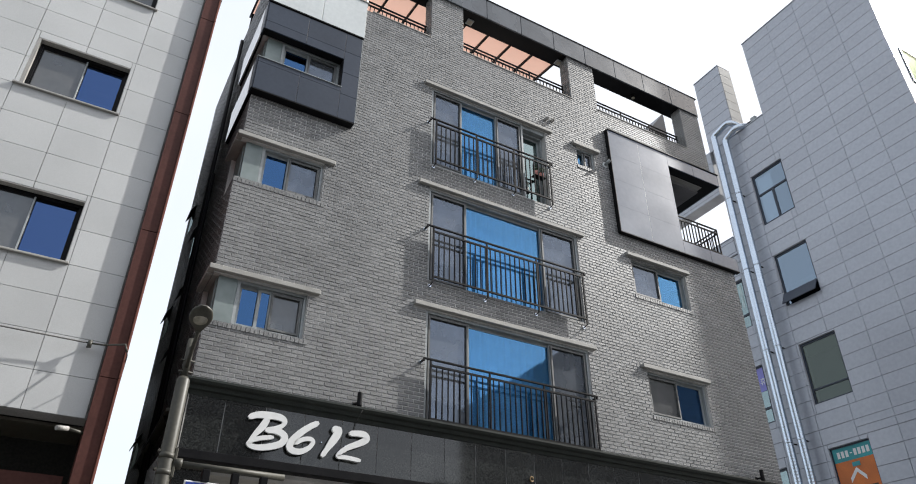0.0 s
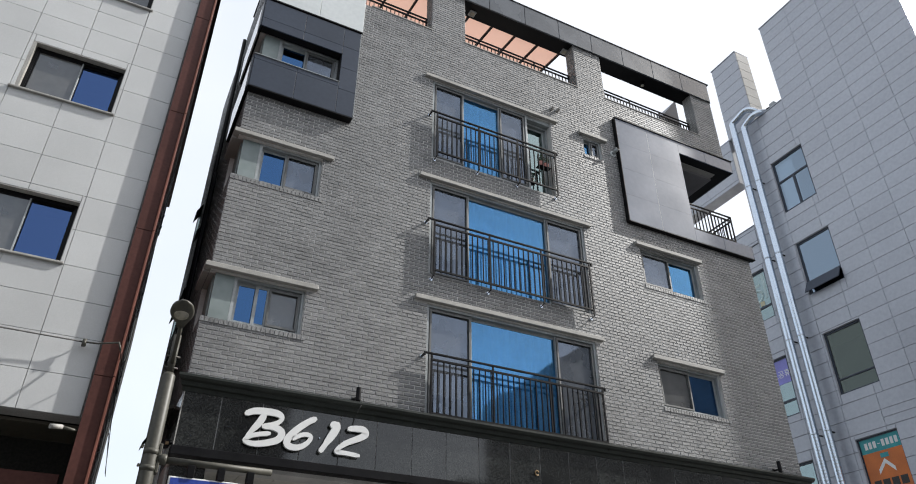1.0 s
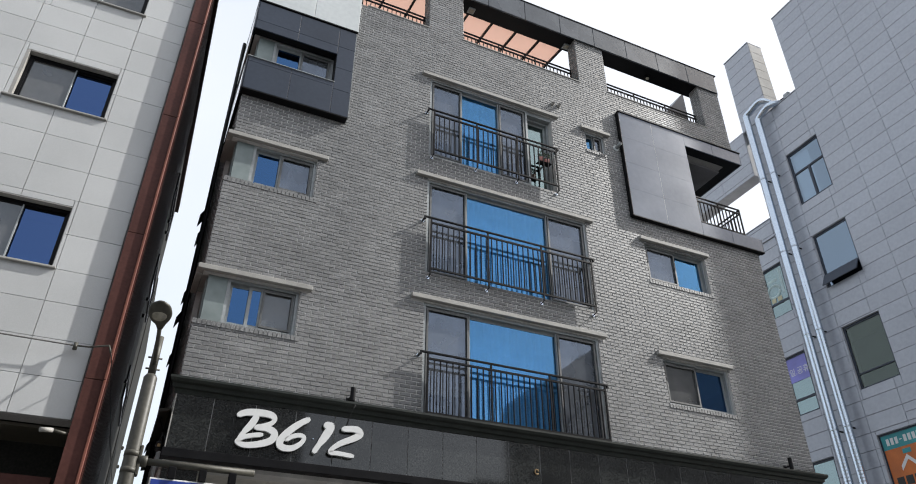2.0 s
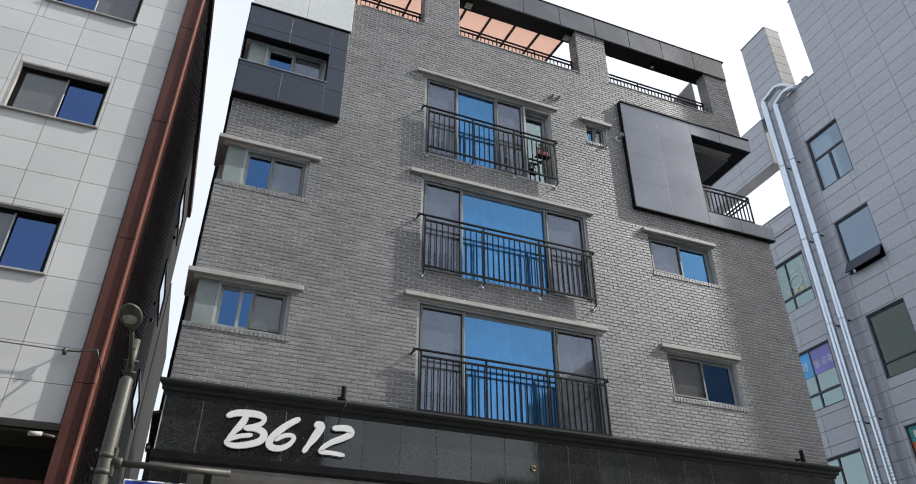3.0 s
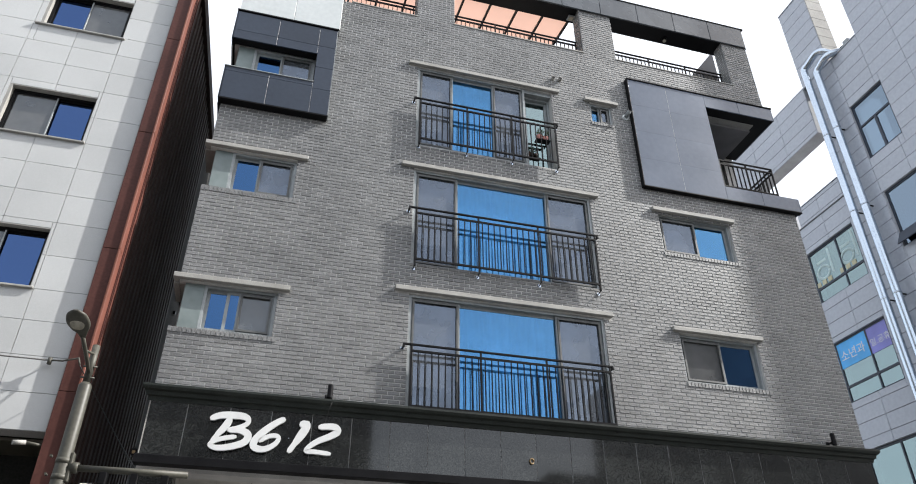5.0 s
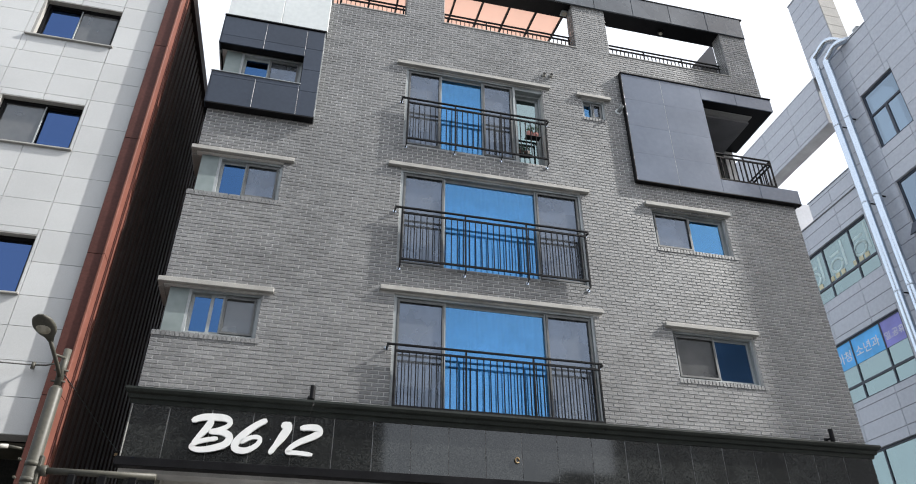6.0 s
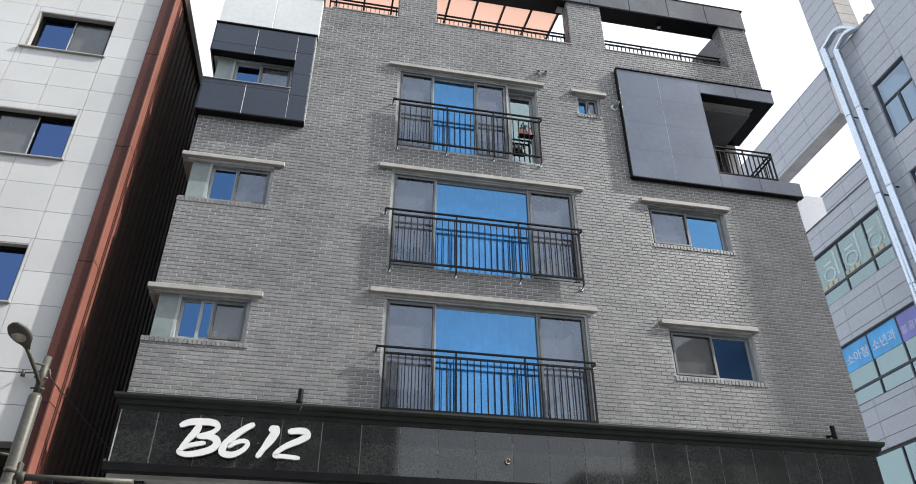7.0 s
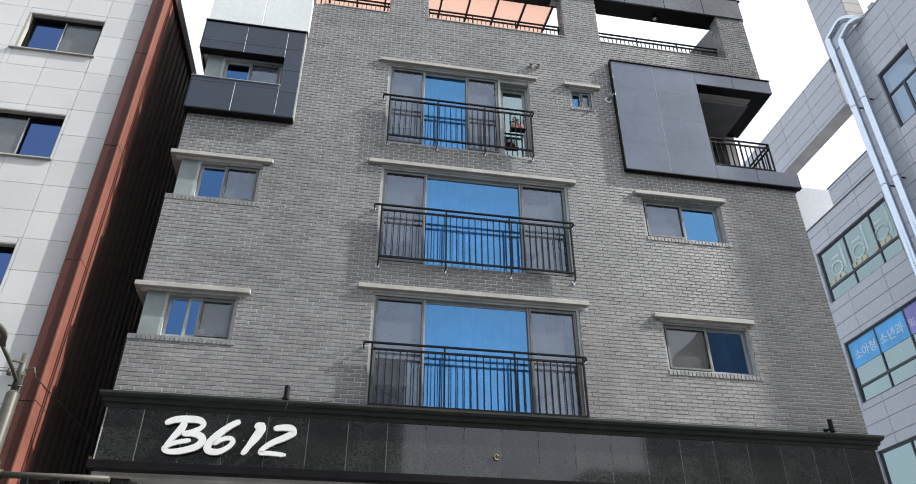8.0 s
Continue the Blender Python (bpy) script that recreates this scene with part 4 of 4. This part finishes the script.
axis = smooth_line([(1.135, 7.88, 4.99), (1.13, 7.80, 5.016), (1.115, 7.72, 5.043), (1.10, 7.62, 5.076), (1.09, 7.50, 5.115), (1.085, 7.44, 5.135)], 4)
girth = smooth_line([(0.026, 0.0), (0.055, 0.0), (0.105, 0.0), (0.128, 0.0), (0.10, 0.0), (0.03, 0.0)], 4)
tube(bm, axis, 0.1, 24, [g.x for g in girth])
for q in bm.verts:
    mid = 4.99 + (7.88 - q.co.y) * 0.33
    q.co.z = mid + (q.co.z - mid) * 0.42
part("lamp_head", bm, POLE, lampost)
bm = bmesh.new()
bmesh.ops.create_uvsphere(bm, u_segments=18, v_segments=10, radius=0.078)
for q in bm.verts:
    q.co = Vector((q.co.x * 1.05 + 1.10, q.co.y * 1.15 + 7.615, q.co.z * 0.36 + 5.04 - q.co.y * 0.36))
part("lamp_lens", bm, LAMPGLASS, lampost, "pale glass lens under the head")
part("sign_arm", rod([(1.25, 8.45, 3.665), (2.52, 8.45, 3.665)], 0.038, 14), POLE, lampost)
for z in (3.52, 3.70):
    part("collar", rod([(1.17, 8.45, z), (1.17, 8.45, z + 0.06)], 0.084, 18), POLE, lampost)
part("socket_plate", soft_box(1.235, 1.275, 8.40, 8.50, 3.50, 3.83, 0.01), POLE, lampost)
part("arm_socket", rod([(1.25, 8.45, 3.665), (1.31, 8.45, 3.665), (1.34, 8.45, 3.665)], 0.062, 14), POLE, lampost)
for z in (3.55, 3.75):
    part("bolt", rod([(1.06, 8.36, z), (1.06, 8.30, z)], 0.014, 8), POLE, lampost)
for x in (1.62, 1.95, 2.28):
    part("clamp", soft_box(x - 0.04, x + 0.04, 8.40, 8.50, 3.50, 3.635), BLACK, lampost)
rs = thing("road_sign", (1.95, 8.45, 3.3), "blue road sign with a white border under the lamp arm", "sign")
part("board", soft_box(1.40, 2.48, 8.425, 8.445, 2.90, 3.50), SIGNWHITE, rs)
part("face", soft_box(1.42, 2.46, 8.420, 8.424, 2.92, 3.483, 0.001), BLUE, rs)

# ---- grey panelled building across the side lane ----
grey = thing("panelled_building", (26, 14, 0), "tall grey panelled commercial building with window signs", "building")
XG = 22.9
GW = [(13.42, 14.95, 17.72, 20.18), (13.40, 14.90, 14.03, 16.24), (13.36, 14.86, 10.15, 12.42), (13.32, 14.80, 6.0, 8.58)]
BANDS = [(16.55, 20.5, 13.92, 16.04), (16.55, 20.5, 10.05, 12.28), (16.55, 20.5, 6.1, 8.38)]
gw = part("panel_wall", plate(8.14, 16.45, 0.12, 22.70, GW, XG + 0.03, XG + 0.4, "x"), PANELJOINT, grey)
part("panel_tower", boxes((XG + 0.03, 31.0, 8.13, 13.6, 22.70, 27.0)), PANELJOINT, grey)
part("chimney_core", boxes((XG + 0.03, 23.72, 15.13, 16.62, 22.70, 27.0)), PANELJOINT, grey)
part("south_wall", boxes((XG + 0.03, 31.0, 8.13, 8.5, 0.12, 22.70)), PANELJOINT, grey)
wing = part("wing_wall", plate(16.45, 21.5, 0.12, 17.20, BANDS, XG + 0.03, XG + 0.4, "x"), PANELJOINT, grey)
part("roof_slab", boxes((XG + 0.4, 31.0, 8.5, 15.95, 22.3, 22.69)), CONCRETE, grey)
part("wing_parapet", boxes((XG + 0.03, XG + 0.3, 16.46, 18.86, 17.203, 18.02)), PANELJOINT, grey)
part("wing_coping", soft_box(XG - 0.03, XG + 0.32, 16.46, 18.90, 18.023, 18.06), PANEL, grey)
part("wing_ledge", soft_box(XG - 0.05, XG + 0.4, 16.46, 21.48, 17.165, 17.20), PANELJOINT, grey)
part("wing_roof", boxes((XG + 0.4, 31.0, 15.95, 21.5, 16.9, 17.1)), CONCRETE, grey)
part("far_wall", soft_box(XG + 0.03, 31.0, 21.5, 21.8, 0.12, 20.2), PANEL, grey, "pale sunlit rear wall above the wing roof")
part("back_parapet", boxes((30.8, 31.0, 8.5, 21.5, 0.12, 18.75)), PANEL, grey)
part("roof_frame_beam", boxes((XG + 0.03, XG + 0.6, 16.63, 24.0, 20.38, 22.78)), PANELJOINT, grey)
part("inner_wall", boxes((XG + 3, XG + 3.1, 8.5, 21.5, 0.12, 16.9)), ROOM, grey)
part("inner_wall", boxes((XG + 3, XG + 3.1, 8.5, 15.9, 17.6, 22.3)), ROOM, grey)
for z in (5.6, 9.4, 13.2, 16.5):
    part("floor_slab", boxes((XG + 0.42, XG + 3, 8.5, 21.5, z, z + 0.25)), WHITE, grey)
part("roof_flashing", soft_box(XG - 0.03, XG + 0.5, 13.62, 16.46, 22.702, 22.75), PANEL, grey)
part("roof_flashing", soft_box(XG - 0.03, XG + 0.6, 8.1, 13.64, 27.002, 27.05), PANEL, grey)
part("roof_flashing", soft_box(XG - 0.03, 23.74, 15.1, 16.64, 27.002, 27.05), PANEL, grey)
ROWH = 0.5375
GCOLS = [8.1, 9.55, 10.9, 12.25, 13.62, 14.95, 16.45]


def facade_panels(u0, u1, z0, z1, holes, cols, parent, joined):
    out = []
    for a, b in zip(cols, cols[1:]):
        a, b = max(a, u0), min(b, u1)
        if b - a < 0.05:
            continue
        for i in range(-8, 43):
            c, d = max(22.70 - ROWH * (i + 1), z0), min(22.70 - ROWH * i, z1)
            if d - c < 0.05:
                continue
            for r in cut((a, b, c, d), holes):
                if joined is not None:
                    joined.block((XG, 0, 0), (0, 1, 0), (-1, 0, 0), r[0] + 0.006, r[1] - 0.006, r[2] + 0.008, r[3] - 0.008, -0.028, 0.0, 0.003)
                else:
                    part("panel", boxes((XG, XG + 0.028, r[0] + 0.006, r[1] - 0.006, r[2] + 0.008, r[3] - 0.008)), PANEL, parent)


facade_panels(8.1, 13.62, 9.0, 27.0, GW, GCOLS, gw, None)
rest = Pieces()
facade_panels(13.62, 16.45, 0.12, 22.70, GW, GCOLS, gw, rest)
facade_panels(8.1, 13.62, 0.12, 9.0, GW, GCOLS, gw, rest)
facade_panels(15.12, 16.62, 22.70, 27.0, [], [15.12, 16.62], gw, rest)
facade_panels(16.63, 24.0, 20.38, 22.78, [], [16.63, 18.4, 20.2, 22.0, 24.0], gw, rest)
facade_panels(16.45, 21.5, 0.12, 17.16, BANDS, [16.45, 17.7, 19.5, 21.5], gw, rest)
facade_panels(16.47, 18.85, 17.21, 18.02, [], [16.45, 17.7, 18.85], gw, rest)
ob = rest.link("panel_field", PANEL, gw)
tagged(ob, kind="stuff")
rest = Pieces()
for i in range(-8, 28):
    for a in range(7):
        rest.block((XG, 8.1, 0), (1, 0, 0), (0, -1, 0), 0.03 + a * 1.15, 0.02 + a * 1.15 + 1.14, 22.70 - ROWH * (i + 1) + 0.008, 22.70 - ROWH * i - 0.008, -0.028, 0.0, 0.003)
tagged(rest.link("panel_field", PANEL, gw), kind="stuff")
rest = Pieces()
for i in range(-8, 0):
    rest.block((XG, 15.12, 0), (1, 0, 0), (0, -1, 0), 0.03, 0.81, 22.70 - ROWH * (i + 1) + 0.008, min(26.99, 22.70 - ROWH * i - 0.008), -0.008, 0.012, 0.003)
tagged(rest.link("chimney_panel_field", CONCRETE, gw), kind="stuff")


def grey_window(y0, y1, z0, z1, bars, label, glass):
    """bars: list of (y0, y1, z0, z1) openings in the dark frame."""
    w = unit("window", grey, label)
    part("window_frame", plate(y0, y1, z0, z1, bars, XG + 0.08, XG + 0.16, "x"), NAVY, w)
    for a, b, c, d in bars:
        g = part("pane", boxes((XG + 0.11, XG + 0.118, a - 0.005, b + 0.005, c - 0.005, d + 0.005)), glass, w)
        g.visible_shadow = False
    return w


a, b, c, d = GW[0]
grey_window(a, b, c, d, [(a + 0.08, b - 0.08, c + 1.5, d - 0.08), (a + 0.08, a + 0.70, c + 0.1, c + 1.42), (a + 0.80, b - 0.08, c + 0.1, c + 1.42)], "dark-framed window with a fixed light over two sashes", GLASSOFFICE)
a, b, c, d = GW[1]
w = grey_window(a, b, c, d, [(a + 0.07, b - 0.07, c + 0.5, d - 0.07), (a + 0.07, b - 0.07, c + 0.06, c + 0.44)], "dark-framed window with an open bottom flap", GLASSOFFICE)
bm = boxes((XG - 0.02, XG + 0.03, a + 0.03, b - 0.03, c + 0.02, c + 0.50))
for v in bm.verts:
    v.co.x -= (c + 0.50 - v.co.z) * 0.55
part("open_flap", bm, NAVY, w, "bottom flap tilted outwards")
a, b, c, d = GW[2]
grey_window(a, b, c, d, [(a + 0.07, b - 0.07, c + 0.55, d - 0.07), (a + 0.07, b - 0.07, c + 0.06, c + 0.5)], "dark-framed window with a low transom", GLASSDARK)
a, b, c, d = GW[3]
w = grey_window(a, b, c, d, [(a + 0.05, b - 0.05, c + 0.05, d - 0.05)], "window covered with orange and teal film", GLASSGREEN)
part("orange_film", boxes((XG + 0.095, XG + 0.10, a + 0.05, b - 0.05, c + 0.05, d - 0.50)), ORANGE, w)
part("teal_film", boxes((XG + 0.095, XG + 0.10, a + 0.05, b - 0.05, d - 0.499, d - 0.05)), TEAL, w)
for i in range(8):
    if i != 3:
        y = b - 0.20 - i * 0.15
        part("number_bar", boxes((XG + 0.088, XG + 0.093, y - 0.10, y, d - 0.38, d - 0.17)), SIGNWHITE, w)
    else:
        y = b - 0.20 - i * 0.15
        part("number_bar", boxes((XG + 0.088, XG + 0.093, y - 0.09, y - 0.01, d - 0.29, d - 0.26)), SIGNWHITE, w)
bm = bmesh.new()
vs = [bm.verts.new((XG + 0.09, (a + b) / 2 + q, d - 0.95 + z)) for q, z in ((0.28, -0.25), (0.0, 0.05), (-0.28, -0.25), (-0.28, -0.10), (0.0, 0.20), (0.28, -0.10))]
bm.faces.new((vs[0], vs[1], vs[4], vs[5]))
bm.faces.new((vs[1], vs[2], vs[3], vs[4]))
part("white_mark", bm, SIGNWHITE, w)
part("teal_mark", boxes((XG + 0.088, XG + 0.093, (a + b) / 2 - 0.18, (a + b) / 2 + 0.10, d - 0.72, d - 0.58)), TEAL, w)
for i in range(4):
    y = b - 0.18 - i * 0.3
    part("dark_bar", boxes((XG + 0.088, XG + 0.093, y - 0.24, y, d - 1.62, d - 1.36)), CABLE, w)


def lettering(text, y, z, size, material, parent):
    cu = bpy.data.curves.new("lettering", "FONT")
    cu.body, cu.size, cu.extrude = text, size, 0.002
    ob = new("lettering", cu)
    m = Matrix(((0, 0, -1, XG + 0.092), (-1, 0, 0, y), (0, 1, 0, z), (0, 0, 0, 1)))
    cu.materials.append(material)
    ob.parent = parent
    ob.matrix_parent_inverse = Matrix.Identity(4)
    ob.matrix_basis = m
    return ob


for bi, (a, b, c, d) in enumerate(BANDS):
    cols = [b - 0.06 - i * 1.44 for i in range(4)]
    cols[-1] = a + 0.06 if cols[-1] < a + 0.5 else cols[-1]
    bars = []
    for q, p in zip(cols, cols[1:]):
        bars += [(p + 0.03, q - 0.03, c + 0.62, d - 0.07), (p + 0.03, q - 0.03, c + 0.06, c + 0.54)]
    w = grey_window(a, b, c, d, bars, "wide ribbon window with lettered films", GLASSGREEN)
    if bi == 1:
        for (q, p), mat in zip(zip(cols, cols[1:]), (SKYBLUE, SKYBLUE, VIOLET)):
            part("film", boxes((XG + 0.095, XG + 0.10, p + 0.03, q - 0.03, d - 0.98, d - 0.07)), mat, w)
        lettering("소아청", cols[0] - 0.20, d - 0.72, 0.42, SIGNWHITE, w)
        lettering("소년과", cols[1] - 0.10, d - 0.72, 0.42, SIGNWHITE, w)
        lettering("일.공휴일", cols[2] - 0.06, d - 0.72, 0.30, SIGNWHITE, w)
        lettering("진", cols[2] - 1.14, d - 0.45, 0.24, SIGNWHITE, w)
        lettering("료", cols[2] - 1.14, d - 0.82, 0.24, SIGNWHITE, w)
    if bi == 0:
        # large pale letter shapes and a small line of yellow marks under them
        for i in range(3):
            y = b - 0.75 - i * 1.25
            ring = rod([(XG + 0.104, y - 0.30 * math.cos(q), c + 1.12 + 0.25 * math.sin(q)) for q in (2 * math.pi * j / 20 for j in range(21))], 0.055, 6)
            for v in ring.verts:
                v.co.x = XG + 0.104 + (v.co.x - XG - 0.104) * 0.04
            part("pale_mark", ring, TEALPALE, w)
            part("pale_mark", boxes((XG + 0.103, XG + 0.107, y - 0.26, y + 0.22, c + 1.52, c + 1.63)), TEALPALE, w)
            part("pale_mark", boxes((XG + 0.103, XG + 0.107, y - 0.50, y - 0.40, c + 0.90, c + 1.95)), TEALPALE, w)
            for j in range(3):
                part("yellow_mark", boxes((XG + 0.095, XG + 0.10, y + 0.30 - j * 0.3, y + 0.50 - j * 0.3, c + 0.66, c + 0.84)), YELLOWPALE, w)

# sunlit south face window
w = unit("window", grey, "dark-framed window on the sunlit side")
part("window_frame", plate(23.5, 24.7, 20.2, 22.0, [(23.57, 24.63, 20.27, 21.93)], 8.06, 8.09), NAVY, w)
part("pane", boxes((23.56, 24.64, 8.075, 8.08, 20.26, 21.94)), GLASSDARK, w)

# ---- galvanised ducts ----
def duct(x, y, z_top, over, label):
    t = thing("exhaust_duct", (x, y, 0.12), label, "duct", "exhaust ducts")
    bm, pts, radii, z = bmesh.new(), [], [], 2.0
    while z < z_top:
        pts += [(x, y, z), (x, y, z + 0.08), (x, y, z + 0.086), (x, y, z + 0.104)]
        radii += [0.133, 0.133, 0.1342, 0.1342]
        z += 0.11
    tube(bm, pts, 0.16, 24, radii)
    part("spiral_pipe", bm, ZINC, t)
    bm, line = bmesh.new(), smooth_line([(x, y, z_top - 0.02), (x, y - 0.06, z_top + 0.10), *over], 6)
    tube(bm, line, 0.16, 24, [0.133 + 0.0025 * (i % 2) for i in range(len(line))])
    part("elbow", bm, ZINC, t)
    for z in (9.0, 12.5, 16.0, 19.5):
        part("strap", rod([(x, y, z), (x, y, z + 0.05)], 0.142, 24), ZINC, t)
        part("bracket", boxes((x + 0.10, XG - 0.002, y - 0.02, y + 0.02, z, z + 0.04)), BLACK, t)
    return t


duct(22.50, 15.93, 22.92, [(22.5, 15.66, 23.06), (22.5, 15.28, 23.16), (22.53, 15.08, 23.17), (22.66, 14.92, 23.08), (22.88, 14.80, 22.93), (23.1, 14.74, 22.88)], "galvanised spiral exhaust duct bending over the roof edge")
duct(22.55, 15.45, 22.38, [(22.55, 15.22, 22.56), (22.56, 14.98, 22.66), (22.62, 14.82, 22.73), (22.80, 14.68, 22.80), (23.1, 14.56, 22.86)], "galvanised spiral exhaust duct bending over the roof edge")
v = thing("roof_fan", (23.2, 14.1, 22.8), "dark exhaust fan box at the roof edge", "fan")
part("housing", soft_box(23.0, 23.4, 14.05, 14.32, 22.752, 23.08, 0.03), ALU, v)
part("outlet", rod([(23.15, 14.31, 22.92), (23.08, 14.62, 22.90)], 0.11, 14), BLACK, v)

# ---- buildings across the street, out of view, that close the place ----
for x0, x1, y0, y1, h in ((-30, 8.5, -22, -9.5, 15.0), (8.5, 16.5, -22, -9.5, 8.0), (16.5, 25.0, -22, -9.5, 10.2), (25.0, 46, -22, -9.5, 19.0)):
    b = part("street_building", boxes((x0, x1 - 0.4, y0, y1, 0, h)), STREETWALL)
    tagged(b, "plain pale building across the street", "building", kind="structure")

# ---- tiles of the pale building ----
zs = [4.66, 5.21, 5.77, 6.33, 6.86, 7.467, 8.087, 8.645, 9.21, 9.77, 10.375, 11.0, 11.505, 11.98, 12.45, 13.03, 13.6, 14.1, 14.6]
xs = [0.328, -0.455]
while xs[-1] > -6.0:
    xs.append(xs[-1] - 0.79)
for b, a in zip(xs, xs[1:]):
    for c, d in zip(zs, zs[1:]):
        for r in cut((a, b, c, d), PW):
            part("tile", boxes((r[0] + 0.004, r[1] - 0.004, YL, YL + 0.028, r[2] + 0.004, r[3] - 0.004)), TILE, pwall)

# ---- bricks, last ----
def laid(u0, u1, z0, z1, holes, seed):
    """Running bond: (u0, u1, z0, z1, proud) of each brick outside the openings."""
    rng, j, out = random.Random(seed), 0, []
    z = z0
    while z + COURSE <= z1 + 0.02:
        c, d = z + JOINT / 2, z + COURSE - JOINT / 2
        u = u0 - (LONG / 2 if j % 2 else 0)
        while u < u1:
            a, b = max(u + JOINT / 2, u0), min(u + LONG - JOINT / 2, u1)
            blocked = [(h[0], h[1], c - 1, d + 1) for h in holes if min(d, h[3]) - max(c, h[2]) > COURSE * 0.45]
            if b - a > 0.02:
                for r in cut((a, b, c, d), blocked):
                    out.append((r[0] + rng.uniform(-0.001, 0.001), r[1] + rng.uniform(-0.001, 0.001), c + rng.uniform(-0.001, 0.001), d + rng.uniform(-0.001, 0.001), 0.0095 + rng.uniform(-0.0025, 0.0025)))
            u += LONG
        z += COURSE
        j += 1
    return out


COVER = HOLES + [(h[0] - 0.02, h[1] + 0.02, h[2] - 0.092, h[2]) for h in (L1, L2, R1, R2, SMALL)] + [(1.5, 3.66, 11.37, 15.06), (10.74, 14.75, 11.09, 14.32)]
COVER += [(x0, x1, z - 0.11, z) for x0, x1, z in ((5.25, 9.56, 7.80), (5.25, 9.56, 10.655), (5.30, 8.88, 13.53), (10.85, 12.89, 7.685), (10.85, 12.89, 10.575), (9.53, 10.39, 13.49), (1.5, 3.41, 7.49), (1.5, 3.41, 10.36))]
field, shared = Pieces(), {}
for a, b, c, d, e in laid(XL, XR, 5.50, 16.64, COVER, 3):
    if 3.45 < a < 5.45 and 5.5 < c < 7.55 and b - a > 0.18:
        if "brick" not in shared:
            one = Pieces()
            one.block((0, 0, 0), (1, 0, 0), (0, -1, 0), -LONG / 2 + JOINT / 2, LONG / 2 - JOINT / 2, -COURSE / 2 + JOINT / 2, COURSE / 2 - JOINT / 2, -0.002, 0.0095, 0.005)
            first = one.link("brick", BRICK, wall)
            shared["brick"] = first.data
            ob = first
        else:
            ob = hang(new("brick", shared["brick"]), wall)
        ob.matrix_basis = Matrix.Translation(((a + b) / 2, YB - (e - 0.0095), (c + d) / 2))
        continue
    field.block((0, YB, 0), (1, 0, 0), (0, -1, 0), a, b, c, d, -0.002, e, 0.005)
# soldier courses under the windows
for h in (L1, L2, R1, R2, SMALL):
    u = h[0] - 0.015
    while u < h[1] + 0.01:
        field.block((0, YB, 0), (1, 0, 0), (0, -1, 0), u + 0.005, u + COURSE - 0.005, h[2] - 0.086, h[2] + 0.004, -0.10, 0.022, 0.002)
        u += COURSE
# inner flanks of the terrace piers and the shaded side wall
for xf, n in ((5.45, -1), (6.35, 1), (9.70, -1), (10.59, 1), (13.94, -1)):
    for a, b, c, d, e in laid(YB + 0.002, YB + 0.34, 15.09, 16.64, [], int(xf * 10)):
        field.block((xf, 0, 0), (0, 1, 0), (-1 if xf in (9.70, 13.94, 5.45) else 1, 0, 0), a, b, c, d, -0.002, e, 0.005)
for a, b, c, d, e in laid(YB, YBACK, 4.3, 15.9, side_holes + [(YB, 12.5, 11.34, 13.84)], 9):
    field.block((XL, 0, 0), (0, 1, 0), (-1, 0, 0), a, b, c, d, -0.002, e, 0.005)
tagged(field.link("brick_field", BRICK, wall), kind="stuff")
